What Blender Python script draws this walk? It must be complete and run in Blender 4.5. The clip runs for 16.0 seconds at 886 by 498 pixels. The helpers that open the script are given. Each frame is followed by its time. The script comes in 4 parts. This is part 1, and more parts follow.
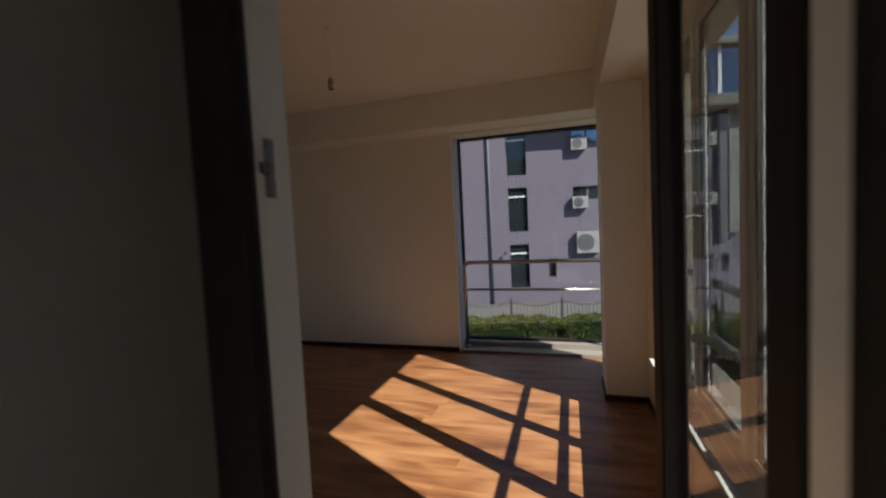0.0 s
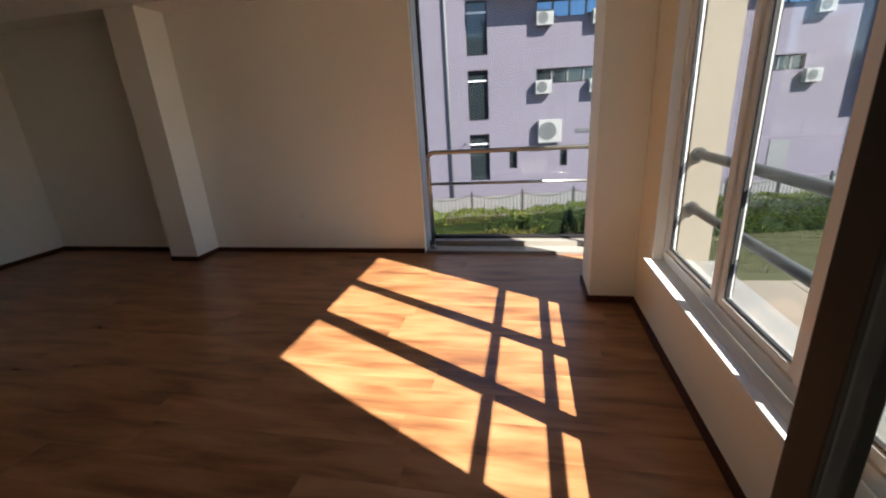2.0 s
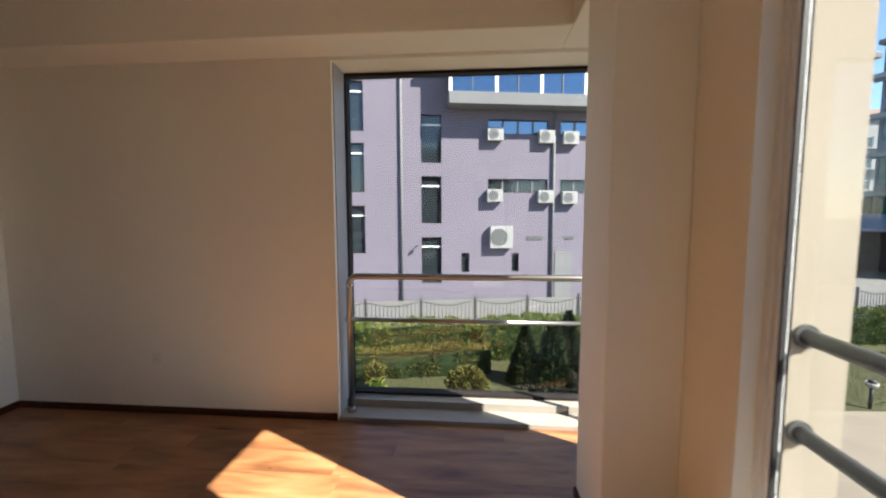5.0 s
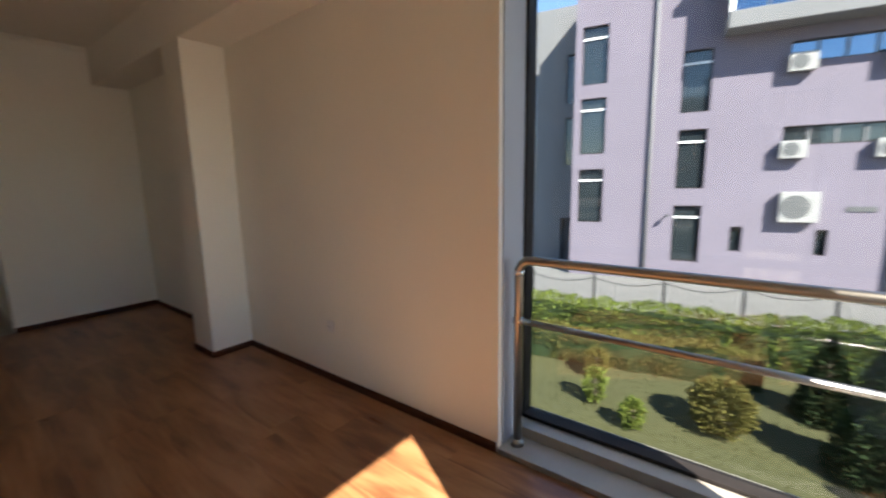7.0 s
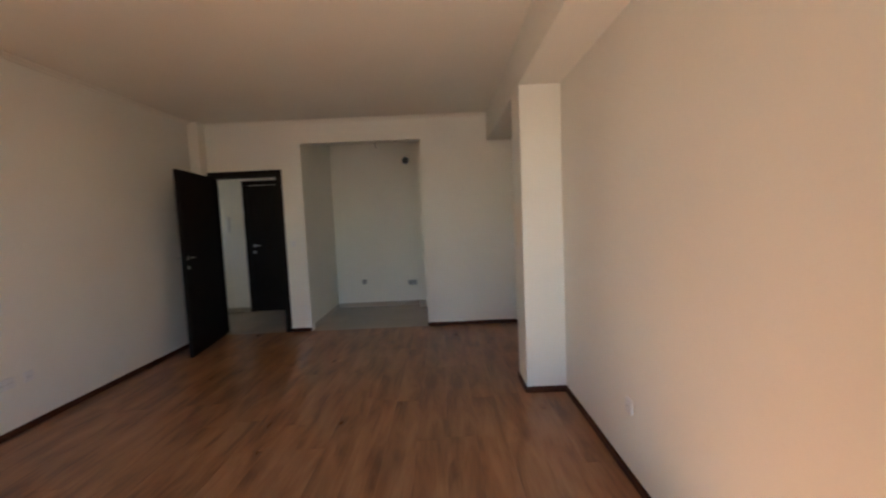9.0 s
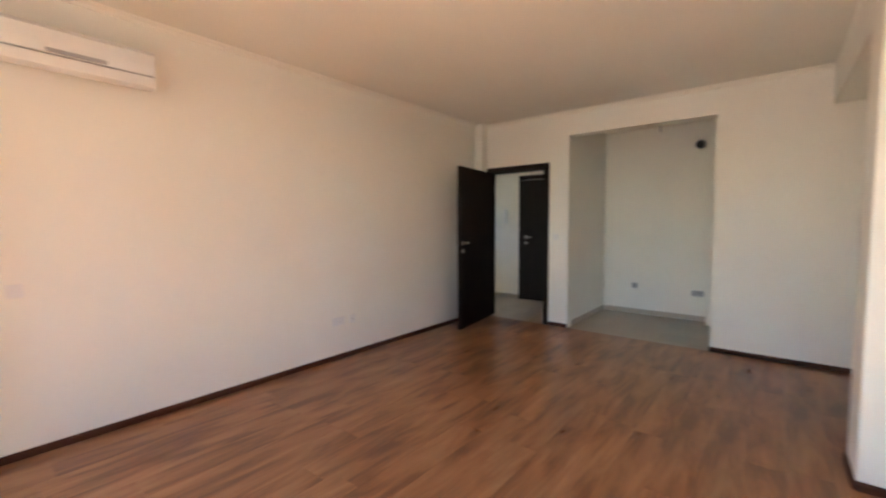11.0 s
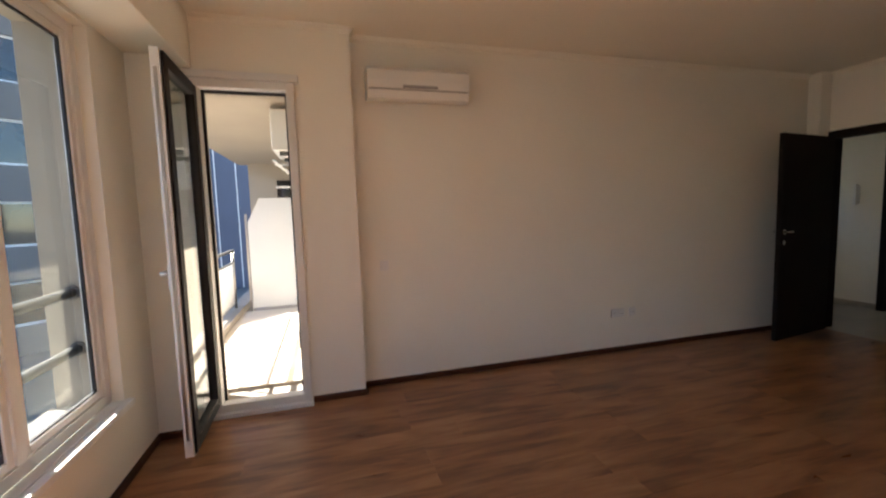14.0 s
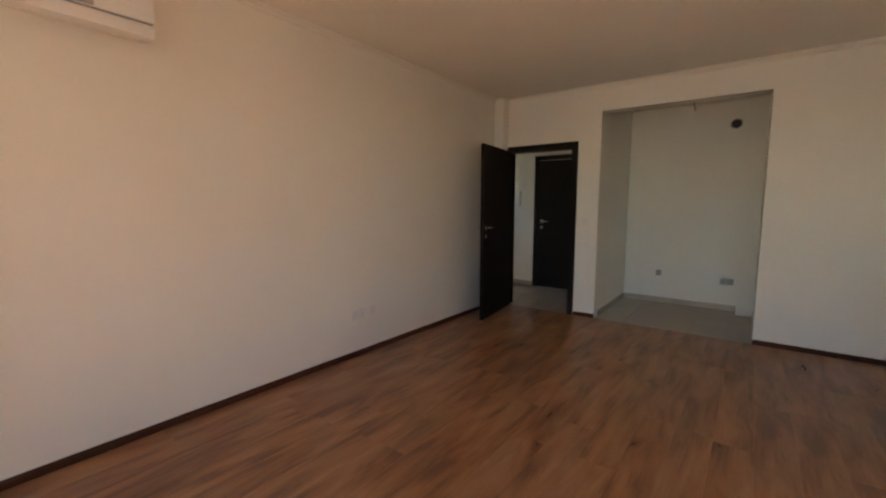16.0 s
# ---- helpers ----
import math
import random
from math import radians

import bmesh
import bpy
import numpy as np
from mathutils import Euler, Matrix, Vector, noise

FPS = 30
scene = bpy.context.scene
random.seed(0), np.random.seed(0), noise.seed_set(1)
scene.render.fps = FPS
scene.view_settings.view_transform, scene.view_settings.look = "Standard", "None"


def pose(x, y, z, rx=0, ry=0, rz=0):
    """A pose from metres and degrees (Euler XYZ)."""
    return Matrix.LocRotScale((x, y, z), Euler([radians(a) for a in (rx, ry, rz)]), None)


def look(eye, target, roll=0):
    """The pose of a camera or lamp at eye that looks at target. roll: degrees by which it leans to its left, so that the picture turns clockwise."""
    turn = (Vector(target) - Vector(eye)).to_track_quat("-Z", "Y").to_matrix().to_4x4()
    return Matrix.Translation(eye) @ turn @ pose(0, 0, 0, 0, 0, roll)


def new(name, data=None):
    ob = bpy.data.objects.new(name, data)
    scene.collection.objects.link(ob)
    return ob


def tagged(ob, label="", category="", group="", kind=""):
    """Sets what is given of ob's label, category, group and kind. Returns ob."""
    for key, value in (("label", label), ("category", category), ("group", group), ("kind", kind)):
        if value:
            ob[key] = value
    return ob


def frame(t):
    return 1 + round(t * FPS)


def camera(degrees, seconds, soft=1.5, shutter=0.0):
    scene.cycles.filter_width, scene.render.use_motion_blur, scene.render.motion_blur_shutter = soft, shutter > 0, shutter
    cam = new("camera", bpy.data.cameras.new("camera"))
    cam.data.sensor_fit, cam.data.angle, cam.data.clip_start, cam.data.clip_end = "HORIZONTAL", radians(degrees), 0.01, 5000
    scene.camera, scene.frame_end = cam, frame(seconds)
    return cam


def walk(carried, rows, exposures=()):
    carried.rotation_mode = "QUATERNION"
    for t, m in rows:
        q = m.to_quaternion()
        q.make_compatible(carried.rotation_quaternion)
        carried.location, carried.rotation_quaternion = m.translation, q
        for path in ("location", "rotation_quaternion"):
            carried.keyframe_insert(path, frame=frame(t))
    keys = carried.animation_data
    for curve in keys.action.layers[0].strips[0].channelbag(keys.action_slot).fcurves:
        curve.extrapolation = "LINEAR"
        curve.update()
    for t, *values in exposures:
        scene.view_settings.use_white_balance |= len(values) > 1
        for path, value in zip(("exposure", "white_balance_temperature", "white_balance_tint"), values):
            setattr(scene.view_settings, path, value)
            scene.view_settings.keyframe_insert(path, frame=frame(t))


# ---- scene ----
cam = camera(94.4, 16.0, soft=2.1, shutter=0.5)
PATH = [
    (0, (0.797, -0.425, 1.362), (0.205, 1.483, 1.248), -2.8),
    (0.5, (0.723, -0.174, 1.342), (0.137, 1.728, 1.138), -3.1),
    (1, (0.666, 0.002, 1.348), (0.201, 1.939, 1.164), -2.6),
    (1.5, (0.595, 0.053, 1.305), (0.268, 1.988, 0.92), -3.0),
    (2, (0.599, 0.085, 1.287), (0.2, 1.942, 0.66), -3.5),
    (2.5, (0.593, 0.172, 1.322), (0.199, 2.058, 0.787), -1.7),
    (3, (0.646, 0.414, 1.335), (0.281, 2.341, 0.942), -1.6),
    (3.5, (0.65, 0.592, 1.359), (0.501, 2.561, 1.036), -0.0),
    (6, (0.481, 1.795, 1.365), (0.235, 3.775, 1.23), -1.1),
    (6.5, (0.51, 2.021, 1.344), (-0.146, 3.896, 1.109), -1.4),
    (7, (0.541, 2.267, 1.306), (-0.664, 3.83, 0.982), -1.1),
    (7.5, (0.514, 2.475, 1.292), (-0.987, 3.761, 0.985), -3.6),
    (8, (0.438, 2.617, 1.381), (-1.347, 3.508, 1.239), -1.0),
    (8.5, (0.421, 2.809, 1.375), (-1.532, 3.221, 1.237), -1.6),
    (11, (0.066, 3.232, 1.323), (-1.485, 1.977, 1.193), -0.3),
    (11.5, (0.141, 3.217, 1.358), (-1.096, 1.65, 1.239), -2.3),
    (12, (0.155, 3.182, 1.4), (-0.861, 1.459, 1.376), -2.9),
    (12.5, (0.18, 3.176, 1.422), (-0.709, 1.386, 1.503), -2.4),
    (13, (0.193, 3.185, 1.375), (-0.601, 1.355, 1.527), -1.7),
    (13.5, (0.217, 3.176, 1.404), (-0.379, 1.267, 1.442), -1.7),
    (14, (0.228, 3.152, 1.357), (-0.311, 1.234, 1.177), -1.7),
    (14.5, (0.214, 3.046, 1.322), (-0.553, 1.219, 1.048), -3.6),
    (15, (0.178, 2.895, 1.365), (-1.032, 1.32, 1.125), -3.7),
    (15.5, (0.143, 2.789, 1.347), (-1.341, 1.479, 1.063), -0.6),
    (16, (0.014, 2.668, 1.33), (-1.572, 1.469, 1.114), 0.1),
]
EXPOSURES = [(0, 1.15, 6400, 10), (0.6, 2.05, 6400, 10), (1.5, 2.32, 6400, 10), (3.5, 2.4, 6400, 10), (6, 2.5, 6600, 10), (7, 2.7, 6500, 10), (8, 3.1, 6300, 10), (8.7, 3.5, 6200, 10), (10.8, 4.65, 6200, 10), (12, 4.6, 6200, 10), (12.5, 4.2, 6200, 10), (13.5, 3.65, 6300, 10), (14.5, 3.1, 6600, 10), (15.2, 3.1, 6600, 10), (16, 3.85, 6600, 10)]
walk(cam, [(t, look(eye, target, roll)) for t, eye, target, roll in PATH], EXPOSURES)

# ---- light ----
SUN_AZ = 118.9      # clockwise from +y
SUN_EL = 40.05
sun_from = Vector((math.sin(radians(SUN_AZ)) * math.cos(radians(SUN_EL)), math.cos(radians(SUN_AZ)) * math.cos(radians(SUN_EL)), math.sin(radians(SUN_EL))))
sun = new("sun", bpy.data.lights.new("sun", "SUN"))
sun.data.energy, sun.data.angle, sun.data.color = 4.5, radians(0.5), (1.0, 0.93, 0.82)
sun.matrix_world = look(sun_from * 60, (0, 0, 0))
world = bpy.data.worlds.new("world")
scene.world = world
world.use_nodes = True
wn = world.node_tree
sky = wn.nodes.new("ShaderNodeTexSky")
sky.sky_type, sky.sun_disc = "NISHITA", False
sky.air_density, sky.dust_density, sky.ozone_density = 1.0, 0.0, 3.5
sky.sun_elevation, sky.sun_rotation = radians(SUN_EL), radians(SUN_AZ)
wn.nodes["Background"].inputs["Strength"].default_value = 0.07
wn.links.new(sky.outputs[0], wn.nodes["Background"].inputs["Color"])


# ---- materials ----
def mat(name, colour, rough=0.6, metal=0.0, scale=8.0, vary=0.12, bump=0.15, fine=60.0, spec=0.5, second=None, stretch=(1, 1, 1), rand=0.0, island=0.0):
    """A surface with colour variation at two scales and fine relief."""
    m = bpy.data.materials.new(name)
    m.use_nodes = True
    nt = m.node_tree
    b = nt.nodes["Principled BSDF"]
    b.inputs["Roughness"].default_value, b.inputs["Metallic"].default_value = rough, metal
    b.inputs["Specular IOR Level"].default_value = spec
    tc = nt.nodes.new("ShaderNodeTexCoord")
    mp = nt.nodes.new("ShaderNodeMapping")
    mp.inputs["Scale"].default_value = stretch
    nt.links.new(tc.outputs["Object"], mp.inputs["Vector"])
    n1, n2 = nt.nodes.new("ShaderNodeTexNoise"), nt.nodes.new("ShaderNodeTexNoise")
    n1.inputs["Scale"].default_value, n2.inputs["Scale"].default_value = scale, fine
    n1.inputs["Detail"].default_value, n2.inputs["Detail"].default_value = 5, 3
    for n in (n1, n2):
        nt.links.new(mp.outputs[0], n.inputs["Vector"])
    add = nt.nodes.new("ShaderNodeMath")
    add.operation = "MULTIPLY_ADD"
    add.inputs[1].default_value = 0.35
    nt.links.new(n2.outputs["Fac"], add.inputs[0])
    nt.links.new(n1.outputs["Fac"], add.inputs[2])
    ramp = nt.nodes.new("ShaderNodeValToRGB")
    c2 = second or tuple(c * (1 - 2 * vary) for c in colour)
    ramp.color_ramp.elements[0].position, ramp.color_ramp.elements[1].position = 0.4, 0.9
    ramp.color_ramp.elements[0].color, ramp.color_ramp.elements[1].color = (*c2, 1), (*colour, 1)
    nt.links.new(add.outputs[0], ramp.inputs[0])
    out = ramp.outputs[0]
    if rand or island:
        hs = nt.nodes.new("ShaderNodeHueSaturation")
        src = nt.nodes.new("ShaderNodeObjectInfo").outputs["Random"] if rand else nt.nodes.new("ShaderNodeNewGeometry").outputs["Random Per Island"]
        mr = nt.nodes.new("ShaderNodeMapRange")
        mr.inputs["To Min"].default_value, mr.inputs["To Max"].default_value = 1 - (rand or island), 1 + (rand or island)
        nt.links.new(src, mr.inputs["Value"])
        nt.links.new(mr.outputs[0], hs.inputs["Value"])
        nt.links.new(out, hs.inputs["Color"])
        out = hs.outputs[0]
    nt.links.new(out, b.inputs["Base Color"])
    if bump:
        bp = nt.nodes.new("ShaderNodeBump")
        bp.inputs["Strength"].default_value, bp.inputs["Distance"].default_value = bump, 0.004
        nt.links.new(add.outputs[0], bp.inputs["Height"])
        nt.links.new(bp.outputs[0], b.inputs["Normal"])
    return m


def laminate():
    """Reddish walnut laminate: long grain along x, streaks, dark cathedral figures, another piece of the print on each plank."""
    m = bpy.data.materials.new("laminate")
    m.use_nodes = True
    nt = m.node_tree
    b = nt.nodes["Principled BSDF"]
    tc, info = nt.nodes.new("ShaderNodeTexCoord"), nt.nodes.new("ShaderNodeObjectInfo")
    shift = nt.nodes.new("ShaderNodeVectorMath")
    shift.operation = "SCALE"
    shift.inputs[0].default_value = (17, 9, 5)
    nt.links.new(info.outputs["Random"], shift.inputs["Scale"])
    plus = nt.nodes.new("ShaderNodeVectorMath")
    nt.links.new(tc.outputs["Object"], plus.inputs[0])
    nt.links.new(shift.outputs[0], plus.inputs[1])

    def noise_at(stretch, scale, detail, dist=0.0):
        mp = nt.nodes.new("ShaderNodeMapping")
        mp.inputs["Scale"].default_value = stretch
        nt.links.new(plus.outputs[0], mp.inputs["Vector"])
        n = nt.nodes.new("ShaderNodeTexNoise")
        n.inputs["Scale"].default_value, n.inputs["Detail"].default_value, n.inputs["Distortion"].default_value = scale, detail, dist
        nt.links.new(mp.outputs[0], n.inputs["Vector"])
        return n.outputs["Fac"]
    broad, grain = noise_at((1.0, 4.6, 1), 1.8, 4, 0.5), noise_at((1.2, 16, 1), 3.5, 5, 0.5)
    mix = nt.nodes.new("ShaderNodeMath")
    mix.operation = "MULTIPLY_ADD"
    mix.inputs[1].default_value = 0.20
    nt.links.new(grain, mix.inputs[0])
    nt.links.new(broad, mix.inputs[2])
    ramp = nt.nodes.new("ShaderNodeValToRGB")
    cr = ramp.color_ramp
    cr.elements[0].position, cr.elements[0].color = 0.44, (0.165, 0.070, 0.031, 1)
    cr.elements[1].position, cr.elements[1].color = 0.80, (0.405, 0.213, 0.100, 1)
    e = cr.elements.new(0.60)
    e.color = (0.300, 0.137, 0.057, 1)
    nt.links.new(mix.outputs[0], ramp.inputs[0])
    hs = nt.nodes.new("ShaderNodeHueSaturation")
    mr = nt.nodes.new("ShaderNodeMapRange")
    mr.inputs["To Min"].default_value, mr.inputs["To Max"].default_value = 0.94, 1.06
    nt.links.new(info.outputs["Random"], mr.inputs["Value"])
    nt.links.new(mr.outputs[0], hs.inputs["Value"])
    nt.links.new(ramp.outputs[0], hs.inputs["Color"])
    nt.links.new(hs.outputs[0], b.inputs["Base Color"])
    rr = nt.nodes.new("ShaderNodeMapRange")
    rr.inputs["To Min"].default_value, rr.inputs["To Max"].default_value = 0.24, 0.36
    nt.links.new(broad, rr.inputs["Value"])
    nt.links.new(rr.outputs[0], b.inputs["Roughness"])
    bp = nt.nodes.new("ShaderNodeBump")
    bp.inputs["Strength"].default_value, bp.inputs["Distance"].default_value = 0.12, 0.002
    nt.links.new(grain, bp.inputs["Height"])
    nt.links.new(bp.outputs[0], b.inputs["Normal"])
    return m


def glass(name, tint=(1, 1, 1), rough=0.0):
    """Clear float glass: it lets light through and shines at grazing angles."""
    m = bpy.data.materials.new(name)
    m.use_nodes = True
    nt = m.node_tree
    nt.nodes.clear()
    o, mx = nt.nodes.new("ShaderNodeOutputMaterial"), nt.nodes.new("ShaderNodeMixShader")
    tr, gl, lw = nt.nodes.new("ShaderNodeBsdfTransparent"), nt.nodes.new("ShaderNodeBsdfGlossy"), nt.nodes.new("ShaderNodeLayerWeight")
    tr.inputs["Color"].default_value = (*tint, 1)
    gl.inputs["Roughness"].default_value = rough
    po, ma = nt.nodes.new("ShaderNodeMath"), nt.nodes.new("ShaderNodeMath")
    po.operation, po.inputs[1].default_value = "POWER", 5.0
    ma.operation, ma.inputs[1].default_value, ma.inputs[2].default_value = "MULTIPLY_ADD", 0.8, 0.03
    nt.links.new(lw.outputs["Facing"], po.inputs[0])
    nt.links.new(po.outputs[0], ma.inputs[0])
    nt.links.new(ma.outputs[0], mx.inputs[0])
    nt.links.new(tr.outputs[0], mx.inputs[1])
    nt.links.new(gl.outputs[0], mx.inputs[2])
    nt.links.new(mx.outputs[0], o.inputs[0])
    return m


M = {
    "plaster": mat("plaster", (0.855, 0.825, 0.735), 0.85, scale=1.2, vary=0.03, bump=0.12, fine=140),
    "ceiling_paint": mat("ceiling_paint", (0.845, 0.805, 0.71), 0.9, scale=1.0, vary=0.03, bump=0.08, fine=120),
    "laminate": laminate(),
    "skirting": mat("skirting", (0.080, 0.030, 0.015), 0.6, spec=0.15, scale=6, vary=0.2, stretch=(1, 1, 8), fine=50),
    "wenge": mat("wenge", (0.014, 0.0075, 0.0052), 0.6, spec=0.2, scale=5, vary=0.3, stretch=(9, 9, 0.7), fine=40),
    "pvc": mat("pvc", (0.78, 0.78, 0.77), 0.35, scale=3, vary=0.02, bump=0.02),
    "pvc_dark": mat("pvc_dark", (0.020, 0.017, 0.016), 0.6, scale=9, vary=0.2, bump=0.05, spec=0.15),
    # door reveal: the shade on it is part of this dark colour
    "cladding": mat("cladding", (0.14, 0.128, 0.108), 0.75, scale=5, vary=0.12, bump=0.1, spec=0.2),
    # window jamb: dim blue skylight put into a bluish grey
    "liner": mat("liner", (0.40, 0.41, 0.44), 0.5, scale=3, vary=0.04, bump=0.03),
    "gasket": mat("gasket", (0.02, 0.02, 0.022), 0.6, bump=0),
    "steel": mat("steel", (0.40, 0.375, 0.34), 0.31, 1.0, scale=4, vary=0.05, bump=0.02, stretch=(1, 1, 1)),
    "chrome": mat("chrome", (0.75, 0.74, 0.72), 0.16, 1.0, scale=4, vary=0.04, bump=0),
    "grey_steel": mat("grey_steel", (0.115, 0.118, 0.12), 0.5, 0.3, scale=6, vary=0.1, bump=0.05),
    "glass": glass("glass", (0.80, 0.825, 0.83)),
    "glass_double": glass("glass_double", (0.80, 0.83, 0.82)),
    "marble": mat("marble", (0.28, 0.262, 0.232), 0.3, scale=5, vary=0.08, bump=0.03, fine=30),
    "casing": mat("casing", (0.31, 0.305, 0.295), 0.5, scale=4, vary=0.05, bump=0),
    "plastic": mat("plastic", (0.78, 0.77, 0.74), 0.4, scale=4, vary=0.02, bump=0),
    "holder": mat("holder", (0.33, 0.29, 0.23), 0.5, bump=0),
    "plastic_grey": mat("plastic_grey", (0.38, 0.37, 0.37), 0.4, bump=0),
    "black": mat("black", (0.012, 0.012, 0.012), 0.6, bump=0),
    "tile": mat("tile", (0.45, 0.385, 0.30), 0.35, scale=3, vary=0.08, bump=0.04, rand=0.06),
    "tile_terrace": mat("tile_terrace", (0.66, 0.60, 0.52), 0.55, scale=4, vary=0.1, bump=0.1, rand=0.07),
    "grout": mat("grout", (0.30, 0.27, 0.24), 0.9),
    "render_cream": mat("render_cream", (0.40, 0.345, 0.275), 0.9, scale=1.5, vary=0.05, bump=0.4, fine=220),
    "render_lilac": mat("render_lilac", (0.158, 0.138, 0.176), 0.9, scale=0.5, vary=0.05, bump=0.08, fine=25),
    "render_grey": mat("render_grey", (0.165, 0.165, 0.17), 0.85, scale=0.6, vary=0.06, bump=0.2, fine=50),
    "render_white": mat("render_white", (0.23, 0.226, 0.222), 0.85, scale=0.4, vary=0.05, bump=0.1, fine=40),
    "dark_glass": mat("dark_glass", (0.020, 0.027, 0.031), 0.06, scale=0.5, vary=0.12, bump=0, fine=1.2, spec=0.8),
    "mirror_glass": mat("mirror_glass", (0.17, 0.23, 0.30), 0.05, 1.0, scale=0.6, vary=0.04, bump=0),
    "green_glass": mat("green_glass", (0.03, 0.16, 0.12), 0.08, scale=2, vary=0.2, bump=0, spec=0.8),
    "blue_panel": mat("blue_panel", (0.078, 0.092, 0.138), 0.5, scale=0.7, vary=0.06, bump=0.05),
    "grass": mat("grass", (0.055, 0.054, 0.015), 0.95, scale=0.45, vary=0.2, bump=0.2, fine=35, second=(0.036, 0.039, 0.011)),
    "grass_blade": mat("grass_blade", (0.057, 0.057, 0.015), 0.85, scale=0.5, bump=0, island=0.35, spec=0.15, second=(0.038, 0.043, 0.011)),
    "paving": mat("paving", (0.225, 0.185, 0.14), 0.85, scale=1.4, vary=0.1, bump=0.3, fine=40, rand=0.05),
    "asphalt": mat("asphalt", (0.16, 0.156, 0.148), 0.9, scale=0.6, vary=0.1, bump=0.4, fine=60),
    "kerb": mat("kerb", (0.150, 0.147, 0.140), 0.85, scale=2, vary=0.1, bump=0.2),
    "leaf": mat("leaf", (0.112, 0.143, 0.025), 0.75, scale=2, vary=0.15, bump=0, spec=0.15, island=0.45),
    "leaf_yellow": mat("leaf_yellow", (0.105, 0.095, 0.024), 0.7, scale=2, vary=0.15, bump=0, spec=0.15, island=0.35),
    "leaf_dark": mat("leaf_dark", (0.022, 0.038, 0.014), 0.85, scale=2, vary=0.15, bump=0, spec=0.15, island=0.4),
    "bark": mat("bark", (0.10, 0.075, 0.055), 0.9, scale=9, vary=0.25, bump=0.7, stretch=(4, 4, 1)),
    "iron": mat("iron", (0.03, 0.03, 0.032), 0.5, scale=5, vary=0.2, bump=0.1),
    "screen_white": mat("screen_white", (0.62, 0.62, 0.61), 0.4, scale=2, vary=0.02, bump=0),
    "awning": mat("awning", (0.17, 0.20, 0.24), 0.7, scale=2, vary=0.08, bump=0.1),
    # brownish, with the shade under the canopy put into the colour
    "back_wall": mat("back_wall", (0.06, 0.048, 0.042), 0.9, scale=1.5, vary=0.2, bump=0.2),
    "brick_far": mat("brick_far", (0.40, 0.24, 0.17), 0.9, scale=2, vary=0.15, bump=0.2),
    "red_sign": mat("red_sign", (0.45, 0.05, 0.03), 0.6, bump=0),
}


# ---- mesh helpers ----
def box(bm, x0, y0, z0, x1, y1, z1, bevel=0.0):
    vs = [bm.verts.new(p) for p in ((x0, y0, z0), (x1, y0, z0), (x1, y1, z0), (x0, y1, z0), (x0, y0, z1), (x1, y0, z1), (x1, y1, z1), (x0, y1, z1))]
    fs = [bm.faces.new([vs[i] for i in f]) for f in ((0, 3, 2, 1), (4, 5, 6, 7), (0, 1, 5, 4), (1, 2, 6, 5), (2, 3, 7, 6), (3, 0, 4, 7))]
    if bevel:
        bmesh.ops.bevel(bm, geom=list({e for f in fs for e in f.edges}), offset=bevel, segments=2, profile=0.6, affect="EDGES")
    return bm


def boxes(*rows, bevel=0.0):
    bm = bmesh.new()
    for r in rows:
        box(bm, *r, bevel=bevel)
    return bm


def prism(pts, axis, a, b):
    """Extrude a closed outline of 2D points along an axis from a to b."""
    bm = bmesh.new()
    def p3(p, h):
        return {"x": (h, p[0], p[1]), "y": (p[0], h, p[1]), "z": (p[0], p[1], h)}[axis]
    lo, hi = [bm.verts.new(p3(p, a)) for p in pts], [bm.verts.new(p3(p, b)) for p in pts]
    bm.faces.new(lo), bm.faces.new(hi)
    for i in range(len(pts)):
        j = (i + 1) % len(pts)
        bm.faces.new((lo[i], lo[j], hi[j], hi[i]))
    bmesh.ops.recalc_face_normals(bm, faces=bm.faces[:])
    return bm


def tube(path, r, n=14, bm=None):
    """A round bar along a path of points."""
    bm = bm or bmesh.new()
    path = [Vector(p) for p in path]
    rings, ref = [], None
    for i, p in enumerate(path):
        d = (path[min(i + 1, len(path) - 1)] - path[max(i - 1, 0)]).normalized()
        if ref is None:
            ref = d.orthogonal().normalized()
        ref = (ref - d * ref.dot(d)).normalized()
        s = d.cross(ref)
        rings.append([bm.verts.new(p + r * (math.cos(2 * math.pi * k / n) * ref + math.sin(2 * math.pi * k / n) * s)) for k in range(n)])
    for a, b in zip(rings, rings[1:]):
        for k in range(n):
            bm.faces.new((a[k], a[(k + 1) % n], b[(k + 1) % n], b[k])).smooth = True
    bm.faces.new(rings[0][::-1]), bm.faces.new(rings[-1])
    return bm


def disc(c, r, axis, h, n=24, r2=None, bm=None):
    """A short round body (a cylinder or cone) from c along axis."""
    bm = bm or bmesh.new()
    d = Vector({"x": (1, 0, 0), "y": (0, 1, 0), "z": (0, 0, 1)}[axis])
    a = d.orthogonal().normalized()
    b = d.cross(a)
    c = Vector(c)
    rings = []
    for rr, hh in ((r, 0), (r if r2 is None else r2, h)):
        rings.append([bm.verts.new(c + d * hh + rr * (math.cos(2 * math.pi * k / n) * a + math.sin(2 * math.pi * k / n) * b)) for k in range(n)])
    bm.faces.new(rings[0][::-1]), bm.faces.new(rings[1])
    for k in range(n):
        bm.faces.new((rings[0][k], rings[0][(k + 1) % n], rings[1][(k + 1) % n], rings[1][k])).smooth = True
    return bm


